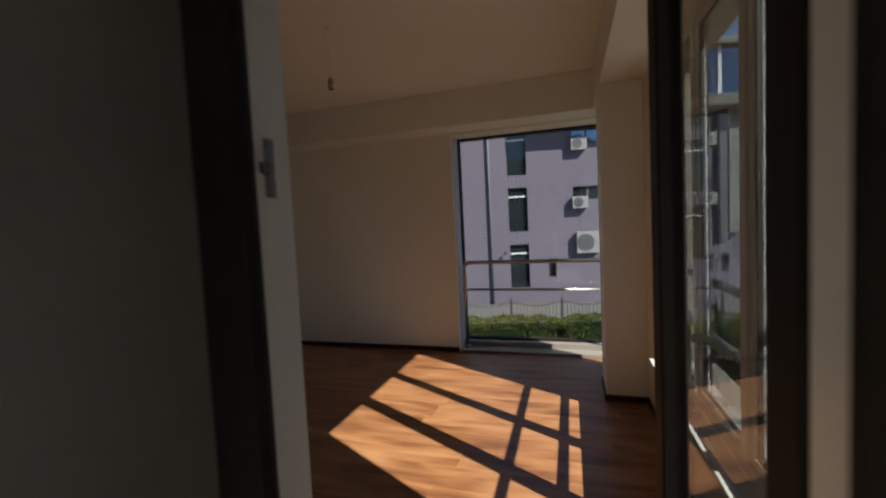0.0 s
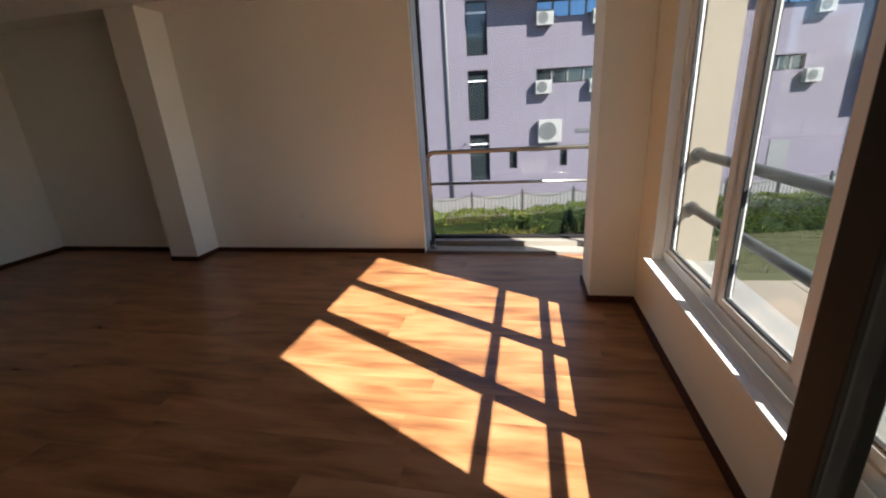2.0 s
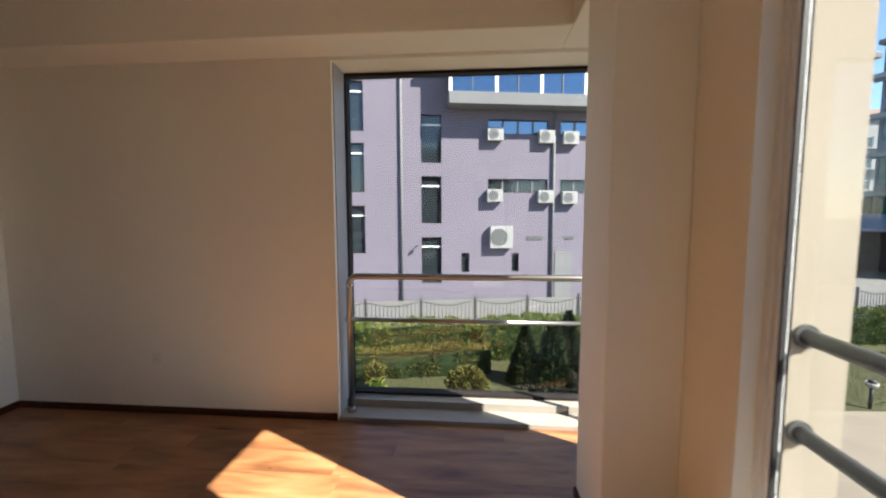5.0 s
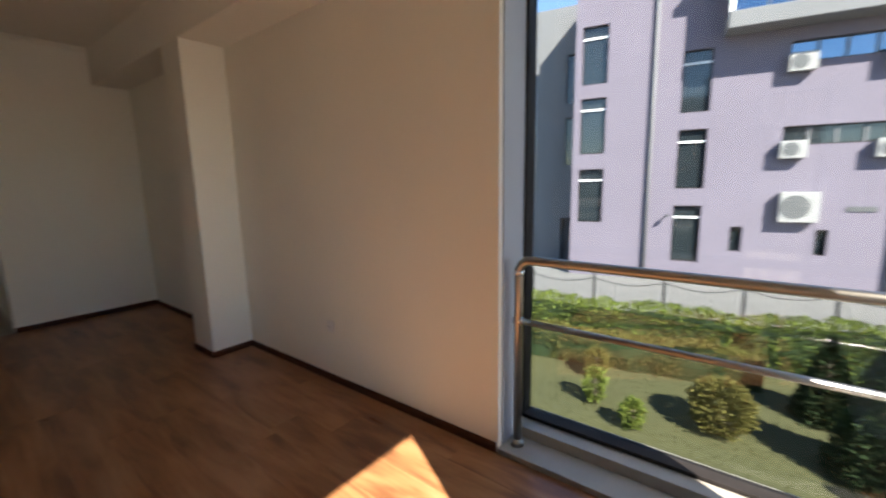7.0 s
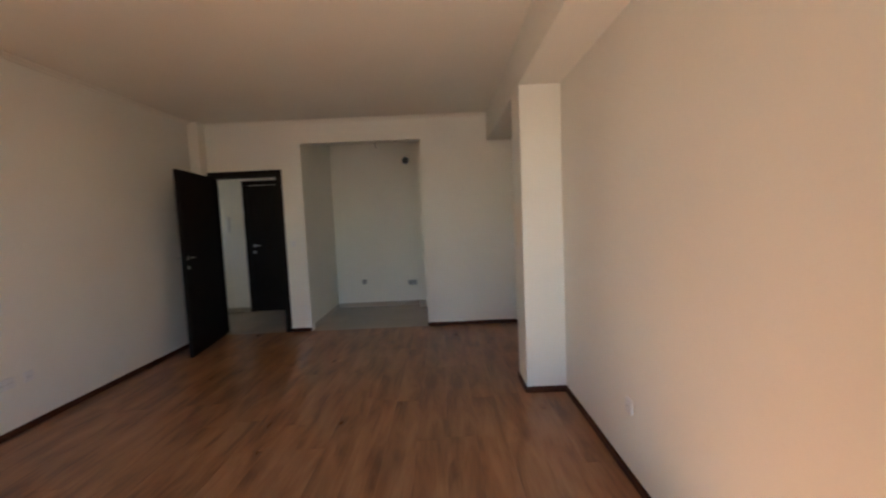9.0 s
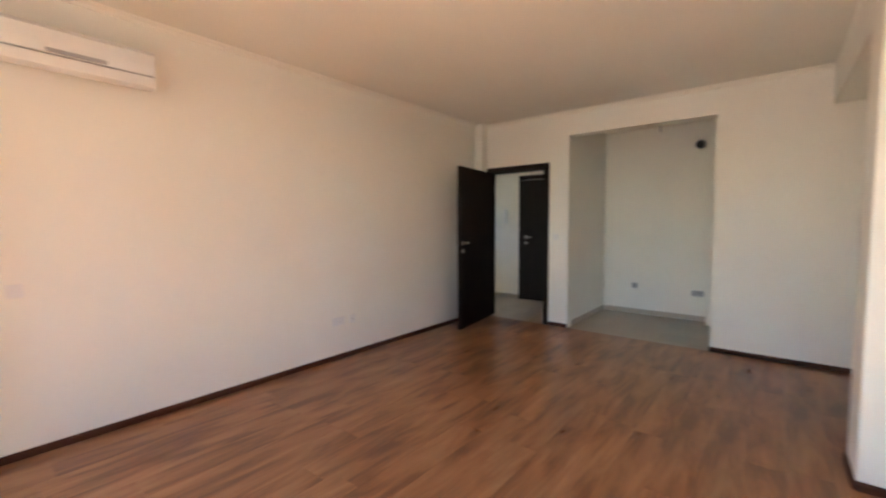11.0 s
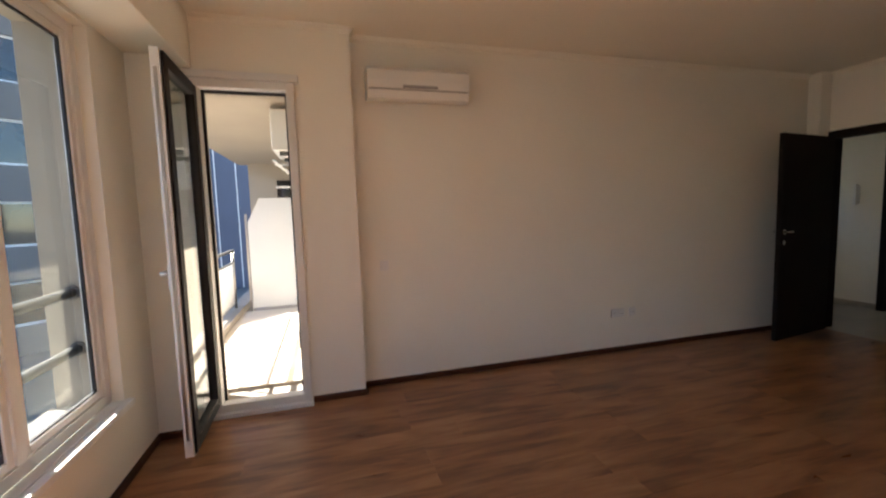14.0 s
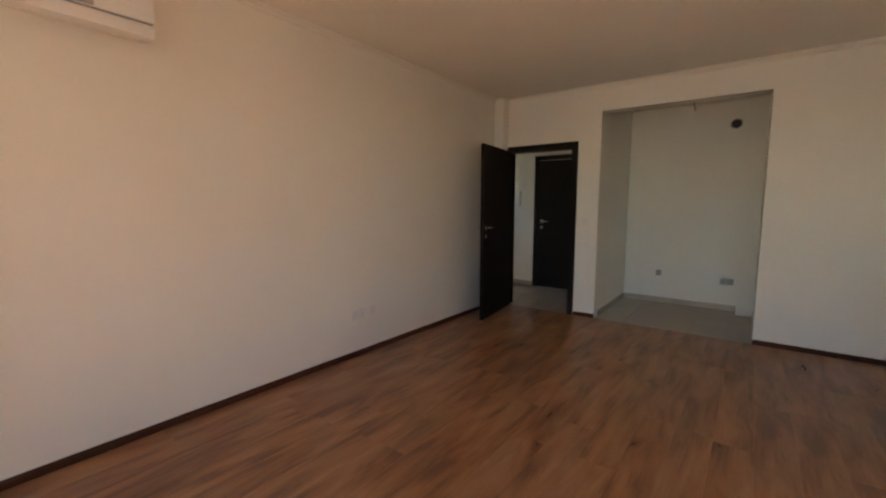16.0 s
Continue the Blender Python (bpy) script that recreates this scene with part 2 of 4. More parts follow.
def mesh_of(name, bm, material):
    me = bpy.data.meshes.new(name)
    bmesh.ops.recalc_face_normals(bm, faces=bm.faces[:])
    bm.to_mesh(me)
    bm.free()
    me.materials.append(M[material])
    return me


def part(name, bm, material, parent=None, label=""):
    ob = new(name, mesh_of(name, bm, material))
    if parent is not None:
        ob.parent = parent
    return tagged(ob, label) if label else ob


def thing(name, label, category, group="", m=None, kind=""):
    ob = tagged(new(name), label, category, group, kind)
    if m is not None:
        ob.matrix_basis = m
    return ob


def struct(name, bm, material, label, category):
    return tagged(part(name, bm, material), label, category, kind="structure")


# ---- the room ----
WX, EX, NY, SY, AY, CZ = -5.0, 1.33, 3.913, 0.0, -0.145, 2.70   # west, east, north, south (door part), south (long part), ceiling
FZ = -0.047          # floor level
BZ = 2.35            # underside of the beams
EO = 1.63            # outer face of the east wall

floor_ob = struct("floor", boxes((WX - 1.9, -1.4, -0.30, EO, NY, FZ - 0.012)), "grout", "screed under reddish brown laminate floor", "floor")
# west wall with the hall door and the kitchen niche
DY0, DY1, DZ = -0.03, 0.88, 2.045
KY0, KY1, KZ = 1.185, 2.735, 2.405
struct("wall_west", boxes((WX - 0.15, AY - 0.25, -0.1, WX, DY0, CZ), (WX - 0.15, DY0, DZ, WX, DY1, CZ), (WX - 0.15, DY1, -0.1, WX, KY0, CZ),
                          (WX - 0.15, KY0, KZ, WX, KY1, CZ), (WX - 0.15, KY1, -0.1, WX, NY + 0.25, CZ)), "plaster", "off-white painted wall with a door opening and a niche", "wall")
struct("wall_north", boxes((WX, NY, -0.1, -0.40, NY + 0.36, CZ), (-0.40, NY, 2.33, EO, NY + 0.36, CZ), (-0.40, NY, -0.3, EO, NY + 0.36, FZ - 0.004)), "plaster", "off-white painted wall beside a tall window", "wall")
struct("wall_south", boxes((WX, AY - 0.25, -0.1, 0.0, AY, CZ), (0.0, -0.08, -0.1, 0.40, SY, CZ), (0.40, -0.08, 2.285, 1.06, SY, CZ), (1.06, -0.08, -0.1, EO, SY, CZ)),
       "plaster", "off-white painted wall with a balcony door opening", "wall")
struct("wall_south_outer", boxes((0.001, AY - 0.25, -0.1, 0.40, -0.082, CZ), (0.40, AY - 0.25, 2.285, 1.06, -0.082, CZ), (1.06, AY - 0.25, -0.1, EO, -0.082, CZ)),
       "render_cream", "cream rendered outer skin of the terrace wall", "wall")
WY0, WY1, WZ0, WZ1 = 0.62, 2.56, 0.38, 2.33
struct("wall_east", boxes((EX, 0, -0.1, 1.442, WY0, CZ), (EX, WY0, -0.1, 1.442, WY1, WZ0), (EX, WY0, WZ1, 1.442, WY1, CZ), (EX, WY1, -0.1, 1.442, 3.47, CZ), (EX, 3.47, 2.33, 1.442, NY, CZ), (EX, 3.47, -0.3, 1.442, NY, FZ - 0.004)),
       "plaster", "off-white painted window wall with a deep sill", "wall")
struct("wall_east_outer", boxes((1.444, 0, -0.1, EO, WY0, CZ), (1.444, WY0, -0.1, EO, WY1, WZ0), (1.444, WY0, WZ1, EO, WY1, CZ), (1.444, WY1, -0.1, EO, 3.47, CZ), (1.444, 3.47, 2.33, EO, NY, CZ), (1.444, 3.47, -0.3, EO, NY, FZ - 0.004)),
       "render_cream", "cream rendered outer skin of the window wall", "wall")
struct("column_northeast", boxes((1.035, 2.89, FZ, EX, 3.28, BZ), bevel=0.007), "plaster", "off-white painted column between two windows", "column")
struct("column_southeast", boxes((1.12, SY, FZ, EX, 0.23, BZ), bevel=0.007), "plaster", "off-white painted pilaster behind the balcony door", "column")
struct("column_north", boxes((-3.14, 3.597, FZ, -2.81, NY, BZ), bevel=0.007), "plaster", "off-white painted pilaster on the long wall", "column")
struct("column_southwest", boxes((WX, AY, FZ, WX + 0.16, AY + 0.12, CZ)), "plaster", "off-white painted pilaster in the corner", "column")
struct("beam_north", boxes((WX, 3.597, BZ, 1.035, NY, CZ), bevel=0.007), "plaster", "off-white painted ceiling beam along the wall", "beam")
struct("beam_east", boxes((1.035, SY, BZ, EX, NY, CZ), bevel=0.007), "plaster", "off-white painted ceiling beam over the windows", "beam")
struct("ceiling", boxes((WX - 0.15, -0.43, CZ, EO, NY + 0.36, CZ + 0.2)), "ceiling_paint", "off-white painted ceiling", "ceiling")

# kitchen niche and hall
NX = -6.45
for nm, row in (("wall_niche_back", (NX - 0.1, KY0 - 0.1, -0.1, NX, KY1 + 0.1, 2.65)), ("wall_niche_south", (NX, KY0 - 0.1, -0.1, WX - 0.15, KY0, 2.65)), ("wall_niche_north", (NX, KY1, -0.1, WX - 0.15, KY1 + 0.1, 2.65))):
    struct(nm, boxes(row), "plaster", "off-white painted wall of the kitchen niche", "wall")
struct("wall_niche_chase", boxes((NX, 2.56, FZ, NX + 0.22, KY1, 2.62)), "plaster", "boxed-in pipe chase in the kitchen niche", "wall")
struct("ceiling_niche", boxes((NX - 0.1, KY0 - 0.1, 2.65, WX - 0.15, KY1 + 0.1, 2.75)), "ceiling_paint", "white niche ceiling", "ceiling")
# the small opening in the south end is added, out of view, to light the hall
struct("wall_hall", boxes((NX - 0.1, -1.5, -0.1, NX, KY0 - 0.1, 2.65), (NX, -1.5, -0.1, WX - 0.15, -1.4, 1.3), (NX, -1.5, 1.85, WX - 0.15, -1.4, 2.65), (NX, -1.5, 1.3, NX + 0.5, -1.4, 1.85), (NX + 0.85, -1.5, 1.3, WX - 0.15, -1.4, 1.85), (WX - 0.15, -1.5, -0.1, WX, AY - 0.25, 2.65)),
       "plaster", "off-white painted hall wall with an added unseen daylight opening", "wall")
struct("ceiling_hall", boxes((NX - 0.1, -1.5, 2.65, WX - 0.15, KY0 - 0.1, 2.75)), "ceiling_paint", "white hall ceiling", "ceiling")


def skirting(i, x0, y0, x1, y1, material="skirting", h=0.048, t=0.013):
    """A moulded strip along a wall; the wall lies on its right hand side."""
    d = Vector((x1 - x0, y1 - y0, 0))
    L = d.length
    bm = prism([(0, 0), (t, 0), (t, h * 0.7), (t * 0.55, h * 0.92), (t * 0.3, h), (0, h)], "x", 0, L)
    ob = struct("baseboard_%d" % i, bm, material, "dark brown skirting board along the wall" if material == "skirting" else "beige tile skirting along the wall", "baseboard")
    ob.matrix_basis = Matrix.Translation((x0, y0, FZ)) @ Matrix.Rotation(math.atan2(d.y, d.x), 4, "Z")
    return ob


for i, r in enumerate([(-0.41, NY, -2.81, NY), (-2.81, NY, -2.81, 3.597), (-2.81, 3.597, -3.14, 3.597), (-3.14, 3.597, -3.14, NY), (-3.14, NY, WX, NY),
                       (WX, NY, WX, KY1), (WX, KY0, WX, 0.93), (WX, -0.08, WX, AY), (WX + 0.16, AY, 0.0, AY), (0.0, AY, 0.0, SY), (0.0, SY, 0.39, SY), (1.12, 0.23, EX, 0.23), (EX, 0.23, EX, 2.89), (EX, 2.89, 1.035, 2.89), (1.035, 2.89, 1.035, 3.28)]):
    skirting(i + 1, *r)
for i, r in enumerate([(NX, KY1, NX, KY0), (WX - 0.15, KY1, NX + 0.22, KY1), (NX, KY0, WX - 0.15, KY0), (NX, -0.29, NX, -1.4)]):
    skirting(i + 21, *r, material="tile", h=0.07, t=0.009)


# ---- windows and doors ----
def frame_bars(y0, y1, z0, z1, w, x0, x1, bm=None, axis="x"):
    """A rectangular frame: four bars round an opening; axis is the way through it."""
    bm = bm or bmesh.new()
    rows = ((y0, z0, y0 + w, z1), (y1 - w, z0, y1, z1), (y0 + w, z0, y1 - w, z0 + w), (y0 + w, z1 - w, y1 - w, z1))
    for a0, c0, a1, c1 in rows:
        if axis == "x":
            box(bm, x0, a0, c0, x1, a1, c1, bevel=0.004)
        else:
            box(bm, a0, x0, c0, a1, x1, c1, bevel=0.004)
    return bm


# east window: three lights, white inside and dark outside
win_e = thing("window_1", "white plastic three-light window with dark outer faces", "window", kind="structure")
FX0, FX1 = 1.385, 1.44
part("window_frame", frame_bars(WY0, WY1 + 0.03, WZ0 + 0.02, WZ1, 0.055, FX0, FX1), "pvc", win_e)
part("outer_cladding", frame_bars(WY0, WY1 + 0.03, WZ0 + 0.02, WZ1, 0.055, FX1 + 0.002, FX1 + 0.01), "pvc_dark", win_e, "dark brown outer cladding")
MULL = (1.283, 1.885)
edges = [WY0 + 0.055, MULL[0], MULL[1], WY1 - 0.025]
for y in MULL:
    part("mullion", boxes((FX0, y - 0.025, WZ0 + 0.075, FX1, y + 0.025, WZ1 - 0.055), bevel=0.004), "pvc", win_e)
    part("mullion_cladding", boxes((FX1 + 0.002, y - 0.025, WZ0 + 0.075, FX1 + 0.01, y + 0.025, WZ1 - 0.055)), "pvc_dark", win_e, "dark brown outer cladding")
for a, b in zip(edges, edges[1:]):
    a, b = a + (0.025 if a in MULL else 0), b - (0.025 if b in MULL else 0)
    sw = 0.016 if b > 2.4 else 0.036      # the northern light is fixed, with a slim bead
    part("sash", frame_bars(a, b, WZ0 + 0.075, WZ1 - 0.055, sw, FX0 + 0.010, FX1 - 0.010), "pvc", win_e)
    part("gasket", frame_bars(a + sw, b - sw, WZ0 + 0.075 + sw, WZ1 - 0.055 - sw, 0.007, FX0 + 0.018, FX1 - 0.018), "gasket", win_e, "black rubber gasket")
    g = part("pane", boxes((1.411, a + sw + 0.001, WZ0 + 0.076 + sw, 1.415, b - sw - 0.001, WZ1 - 0.056 - sw)), "glass", win_e)
    g.visible_shadow = False
part("window_sill", boxes((EX - 0.002, WY0 + 0.003, WZ0 - 0.012, FX0, WY1 - 0.003, WZ0 + 0.018), (EX - 0.045, WY0 - 0.02, WZ0 - 0.014, EX - 0.003, WY1 + 0.02, WZ0 + 0.018), bevel=0.004), "pvc", win_e, "white plastic sill board")
part("outer_sill", boxes((FX1 + 0.012, WY0 + 0.002, WZ0 - 0.02, EO + 0.04, WY1 - 0.002, WZ0 + 0.012), bevel=0.004), "marble", win_e, "pale stone outer sill")

# railing outside the east window
rail_e = thing("window_railing", "grey steel tube railing outside the window", "railing")
for z in (1.0, 0.705):
    part("rail", tube([(1.505, y, z) for y in (WY0 + 0.01, 1.5, WY1 - 0.01)], 0.024), "grey_steel", rail_e)
    for y in (WY0 + 0.0005, WY1 - 0.0125):
        part("wall_flange", disc((1.505, y, z), 0.036, "y", 0.012), "grey_steel", rail_e)

# tall north window: fixed pane behind a low threshold, returning round the corner
win_n = thing("window_2", "tall fixed corner window with slim dark frame", "window", kind="structure")
GY = NY + 0.235          # room face of the frame, deep in the reveal
GZ0, GZ1 = 0.037, 2.327
part("threshold", boxes((-0.397, NY - 0.012, FZ - 0.003, EX - 0.004, 4.063, -0.018), bevel=0.004), "marble", win_n, "pale stone threshold")
part("plinth", boxes((-0.397, 4.065, FZ - 0.003, EO - 0.085, GY + 0.13, GZ0 - 0.002), bevel=0.003), "marble", win_n, "pale stone upstand under the frame")
# sheet added over the plaster jamb to carry the skylight tint
part("jamb_tint_sheet", boxes((-0.399, NY + 0.03, -0.017, -0.392, GY - 0.001, GZ1 + 0.001)), "liner", win_n, "added sheet on the jamb, bluish grey for the dim skylight on it")
part("window_frame", frame_bars(-0.398, EO - 0.085, GZ0, GZ1, 0.020, GY, GY + 0.09, axis="y"), "pvc_dark", win_n, "slim deep dark frame")
g = part("pane", boxes((-0.3775, GY + 0.066, GZ0 + 0.0205, EO - 0.1055, GY + 0.072, GZ1 - 0.0205)), "glass", win_n)
g.visible_shadow = False
part("side_threshold", boxes((EX, 3.475, FZ - 0.003, EO - 0.02, 4.063, -0.018), bevel=0.004), "marble", win_n, "pale stone threshold")
part("side_frame", frame_bars(3.475, GY + 0.13, -0.017, GZ1, 0.03, EO - 0.08, EO - 0.03), "pvc_dark", win_n, "slim dark frame")
g = part("side_pane", boxes((EO - 0.058, 3.506, 0.014, EO - 0.052, GY + 0.099, GZ1 - 0.031)), "glass", win_n)
g.visible_shadow = False


def arc(c, a, b, r, n=6):
    """A quarter bend from direction a to direction b round the corner c."""
    c, a, b = Vector(c), Vector(a), Vector(b)
    o = c + r * (a + b)
    return [o - r * (math.cos(t) * b + math.sin(t) * a) for t in [math.pi / 2 * k / n for k in range(n + 1)]]


# steel guard rail in front of the tall window
rail_n = thing("guard_rail", "polished steel tube guard rail before the tall window", "railing")
RY, RX0, RX1, RZ, RB = 3.99, -0.335, 1.262, 0.937, -0.018
path = [(RX0, RY, RB + 0.03)] + [tuple(p) for p in arc((RX0, RY, RZ), (0, 0, -1), (1, 0, 0), 0.06)] + [tuple(p) for p in arc((RX1, RY, RZ), (-1, 0, 0), (0, 0, -1), 0.06)] + [(RX1, RY, RB + 0.03)]
part("handrail", tube(path, 0.021, 16), "steel", rail_n)
part("middle_rail", tube([(RX0, RY, 0.637), (RX1, RY, 0.637)], 0.014), "steel", rail_n)
for x in (RX0, RX1):
    part("base_flange", disc((x, RY, RB), 0.034, "z", 0.035, r2=0.027), "steel", rail_n)
    for z in (0.637,):
        part("collar", disc((x - 0.026, RY, z), 0.019, "x", 0.052), "chrome", rail_n)
for x in (RX0, RX1):
    part("elbow_ring", disc((x, RY, 0.865), 0.0235, "z", 0.02), "chrome", rail_n)

# balcony door: frame in the wall and an open leaf
bd = thing("door_1", "balcony door frame, dark outside and white inside", "door frame", kind="structure")
BX0, BX1, BZ1 = 0.40, 1.06, 2.285
part("inner_frame", boxes((BX0, -0.055, FZ, BX0 + 0.055, 0.03, BZ1), (BX1 - 0.055, -0.055, FZ, BX1, 0.03, BZ1), (BX0 + 0.055, -0.055, BZ1 - 0.055, BX1 - 0.055, 0.03, BZ1), (BX0 + 0.055, -0.055, FZ, BX1 - 0.055, 0.03, 0.038), bevel=0.004), "pvc", bd)
part("outer_frame", boxes((BX0, -0.075, FZ, BX0 + 0.07, -0.057, BZ1), (BX1 - 0.07, -0.075, FZ, BX1, -0.057, BZ1), (BX0 + 0.07, -0.075, BZ1 - 0.07, BX1 - 0.07, -0.057, BZ1)), "pvc_dark", bd, "dark brown outer frame")
part("gasket", boxes((BX0 + 0.055, -0.052, 0.05, BX0 + 0.061, -0.040, BZ1 - 0.055), (BX0 + 0.061, -0.052, BZ1 - 0.061, BX1 - 0.055, -0.040, BZ1 - 0.055)), "gasket", bd, "black rubber gasket")
part("head_trim", boxes((BX0 - 0.03, 0.002, BZ1 + 0.001, BX1 + 0.03, 0.05, BZ1 + 0.05), bevel=0.004), "pvc", bd)
part("sill_plate", boxes((BX0 - 0.012, 0.031, FZ, BX1 + 0.01, 0.07, FZ + 0.032), bevel=0.006), "pvc", bd, "worn white threshold plate")
strike = part("strike_plate", boxes((BX0 + 0.055, -0.020, 1.405, BX0 + 0.0575, -0.002, 1.475), bevel=0.001), "chrome", bd, "steel strike plate")
part("strike_tongue", boxes((BX0 + 0.0577, -0.030, 1.432, BX0 + 0.066, -0.018, 1.446), bevel=0.002), "grey_steel", strike)
for z in (0.35, 1.95):
    part("strike_plate", boxes((BX0 + 0.055, -0.022, z, BX0 + 0.059, 0.000, z + 0.06)), "grey_steel", bd, "steel strike plate")
LW, LZ0, LZ1 = 0.65, 0.045, 2.235
leaf = thing("balcony_door", "glazed balcony door leaf standing open, white and dark brown", "door", m=Matrix.Translation((1.018, 0.036, 0)) @ Matrix.Rotation(radians(91.8), 4, "Z"))
# in its own place the leaf runs along +x from the hinge, the white room side at -y
part("white_stiles", frame_bars(0, LW, LZ0, LZ1, 0.075, -0.048, -0.004, axis="y"), "pvc", leaf)
part("dark_stiles", frame_bars(0.012, LW - 0.012, LZ0 + 0.012, LZ1 - 0.012, 0.07, -0.002, 0.012, axis="y"), "pvc_dark", leaf, "dark brown outer face")
part("gasket", frame_bars(0.075, LW - 0.075, LZ0 + 0.075, LZ1 - 0.075, 0.009, -0.04, 0.006, axis="y"), "gasket", leaf, "black rubber gasket")
g = part("pane", boxes((0.078, -0.022, LZ0 + 0.078, LW - 0.078, -0.016, LZ1 - 0.078)), "glass_double", leaf)
g.visible_shadow = False
part("lock_strip", boxes((LW + 0.001, -0.034, LZ0 + 0.1, LW + 0.004, -0.018, LZ1 - 0.1)), "steel", leaf, "steel lock strip on the edge")
h = part("handle_rose", boxes((LW - 0.053, -0.060, 0.98, LW - 0.023, -0.0485, 1.12), bevel=0.004), "plastic", leaf)
part("handle_lever", tube([(LW - 0.038, -0.060, 1.07), (LW - 0.038, -0.092, 1.07), (LW - 0.055, -0.099, 1.07), (LW - 0.155, -0.099, 1.068)], 0.010), "plastic", h)
for z in (0.22, 1.15, 2.03):
    part("hinge", disc((-0.012, -0.05, z), 0.011, "z", 0.09, 12), "pvc", leaf)

# hall door: dark frame and a leaf standing open into the room
hd = thing("door_2", "dark wenge door frame of the hall opening", "door frame", kind="structure")
part("jamb", boxes((WX - 0.155, DY0, FZ, WX + 0.006, DY0 + 0.035, DZ - 0.03)), "wenge", hd)
part("jamb", boxes((WX - 0.155, DY1 - 0.035, FZ, WX + 0.006, DY1, DZ - 0.03)), "wenge", hd)
part("head", boxes((WX - 0.155, DY0, DZ - 0.03, WX + 0.006, DY1, DZ)), "wenge", hd)
part("architrave", boxes((WX + 0.001, DY0 - 0.045, FZ, WX + 0.02, DY0 + 0.012, DZ + 0.045), bevel=0.004), "wenge", hd)
part("architrave", boxes((WX + 0.001, DY1 - 0.012, FZ, WX + 0.02, DY1 + 0.045, DZ + 0.045), bevel=0.004), "wenge", hd)
part("architrave", boxes((WX + 0.001, DY0 + 0.013, DZ - 0.012, WX + 0.02, DY1 - 0.013, DZ + 0.045), bevel=0.004), "wenge", hd)


def panel_door(name, label, w, h, m, handle_x, handle_sides=(1, -1), t=0.04):
    ob = thing(name, label, "door", m=m)
    part("slab", boxes((0, -t / 2, FZ + 0.008, w, t / 2, h), bevel=0.003), "wenge", ob)
    for s in handle_sides:
        y = s * (t / 2)
        for z in (1.06, 0.955):
            part("rose" if z > 1 else "key_plate", disc((handle_x, y if s > 0 else y - 0.009, z), 0.026 if z > 1 else 0.023, "y", 0.009), "chrome", ob, "chrome rose")
        d = -1 if handle_x > w / 2 else 1
        part("handle", tube([(handle_x, y, 1.06), (handle_x, y + s * 0.05, 1.06), (handle_x + d * 0.015, y + s * 0.057, 1.06), (handle_x + d * 0.125, y + s * 0.057, 1.058)], 0.0095), "chrome", ob, "chrome lever handle")
    return ob


panel_door("hall_door", "dark wenge door leaf standing open against the wall", 0.92, 2.02, Matrix.Translation((-4.96, 0.035, 0)) @ Matrix.Rotation(math.atan2(0.125, 0.915), 4, "Z"), 0.86)
panel_door("entrance_door", "dark wenge entrance door, closed, in the hall", 0.86, 2.04, Matrix.Translation((NX + 0.03, -0.20, 0)) @ Matrix.Rotation(radians(90), 4, "Z"), 0.07, handle_sides=(-1,))
ed = thing("door_3", "dark wenge frame of the entrance door", "door frame", kind="structure")
part("architrave", boxes((NX + 0.002, -0.275, FZ, NX + 0.055, -0.205, 2.12), bevel=0.004), "wenge", ed)
part("architrave", boxes((NX + 0.002, 0.665, FZ, NX + 0.055, 0.735, 2.12), bevel=0.004), "wenge", ed)
part("architrave", boxes((NX + 0.002, -0.204, 2.05, NX + 0.055, 0.664, 2.12), bevel=0.004), "wenge", ed)


# ---- fittings ----
ac = thing("air_conditioner", "white split air conditioner mounted high on the wall", "air conditioner")
AX0, AX1, AZ0, AZ1 = -0.895, -0.11, 2.20, 2.44
prof = [(AY, AZ0 + 0.03), (AY + 0.13, AZ0), (AY + 0.17, AZ0 + 0.012), (AY + 0.19, AZ0 + 0.05), (AY + 0.20, AZ0 + 0.12), (AY + 0.19, AZ1 - 0.03), (AY + 0.165, AZ1 - 0.003), (AY, AZ1)]
part("body", prism(prof, "x", AX0, AX1), "plastic", ac)
part("front_panel", prism([(AY + 0.192, AZ0 + 0.078), (AY + 0.203, AZ0 + 0.078), (AY + 0.207, AZ0 + 0.13), (AY + 0.197, AZ1 - 0.035), (AY + 0.188, AZ1 - 0.035)], "x", AX0 + 0.004, AX1 - 0.004), "plastic", ac)
part("air_flap", prism([(AY + 0.15, AZ0 + 0.004), (AY + 0.176, AZ0 + 0.014), (AY + 0.196, AZ0 + 0.066), (AY + 0.187, AZ0 + 0.066)], "x", AX0 + 0.05, AX1 - 0.05), "plastic", ac)
part("display_strip", boxes((-0.64, AY + 0.199, AZ0 + 0.082, -0.37, AY + 0.2085, AZ0 + 0.104), bevel=0.002), "plastic_grey", ac, "grey display strip")
part("flap_gap", boxes((AX0 + 0.01, AY + 0.188, AZ0 + 0.0695, AX1 - 0.01, AY + 0.2005, AZ0 + 0.0755)), "plastic_grey", ac, "shadow gap under the panel")


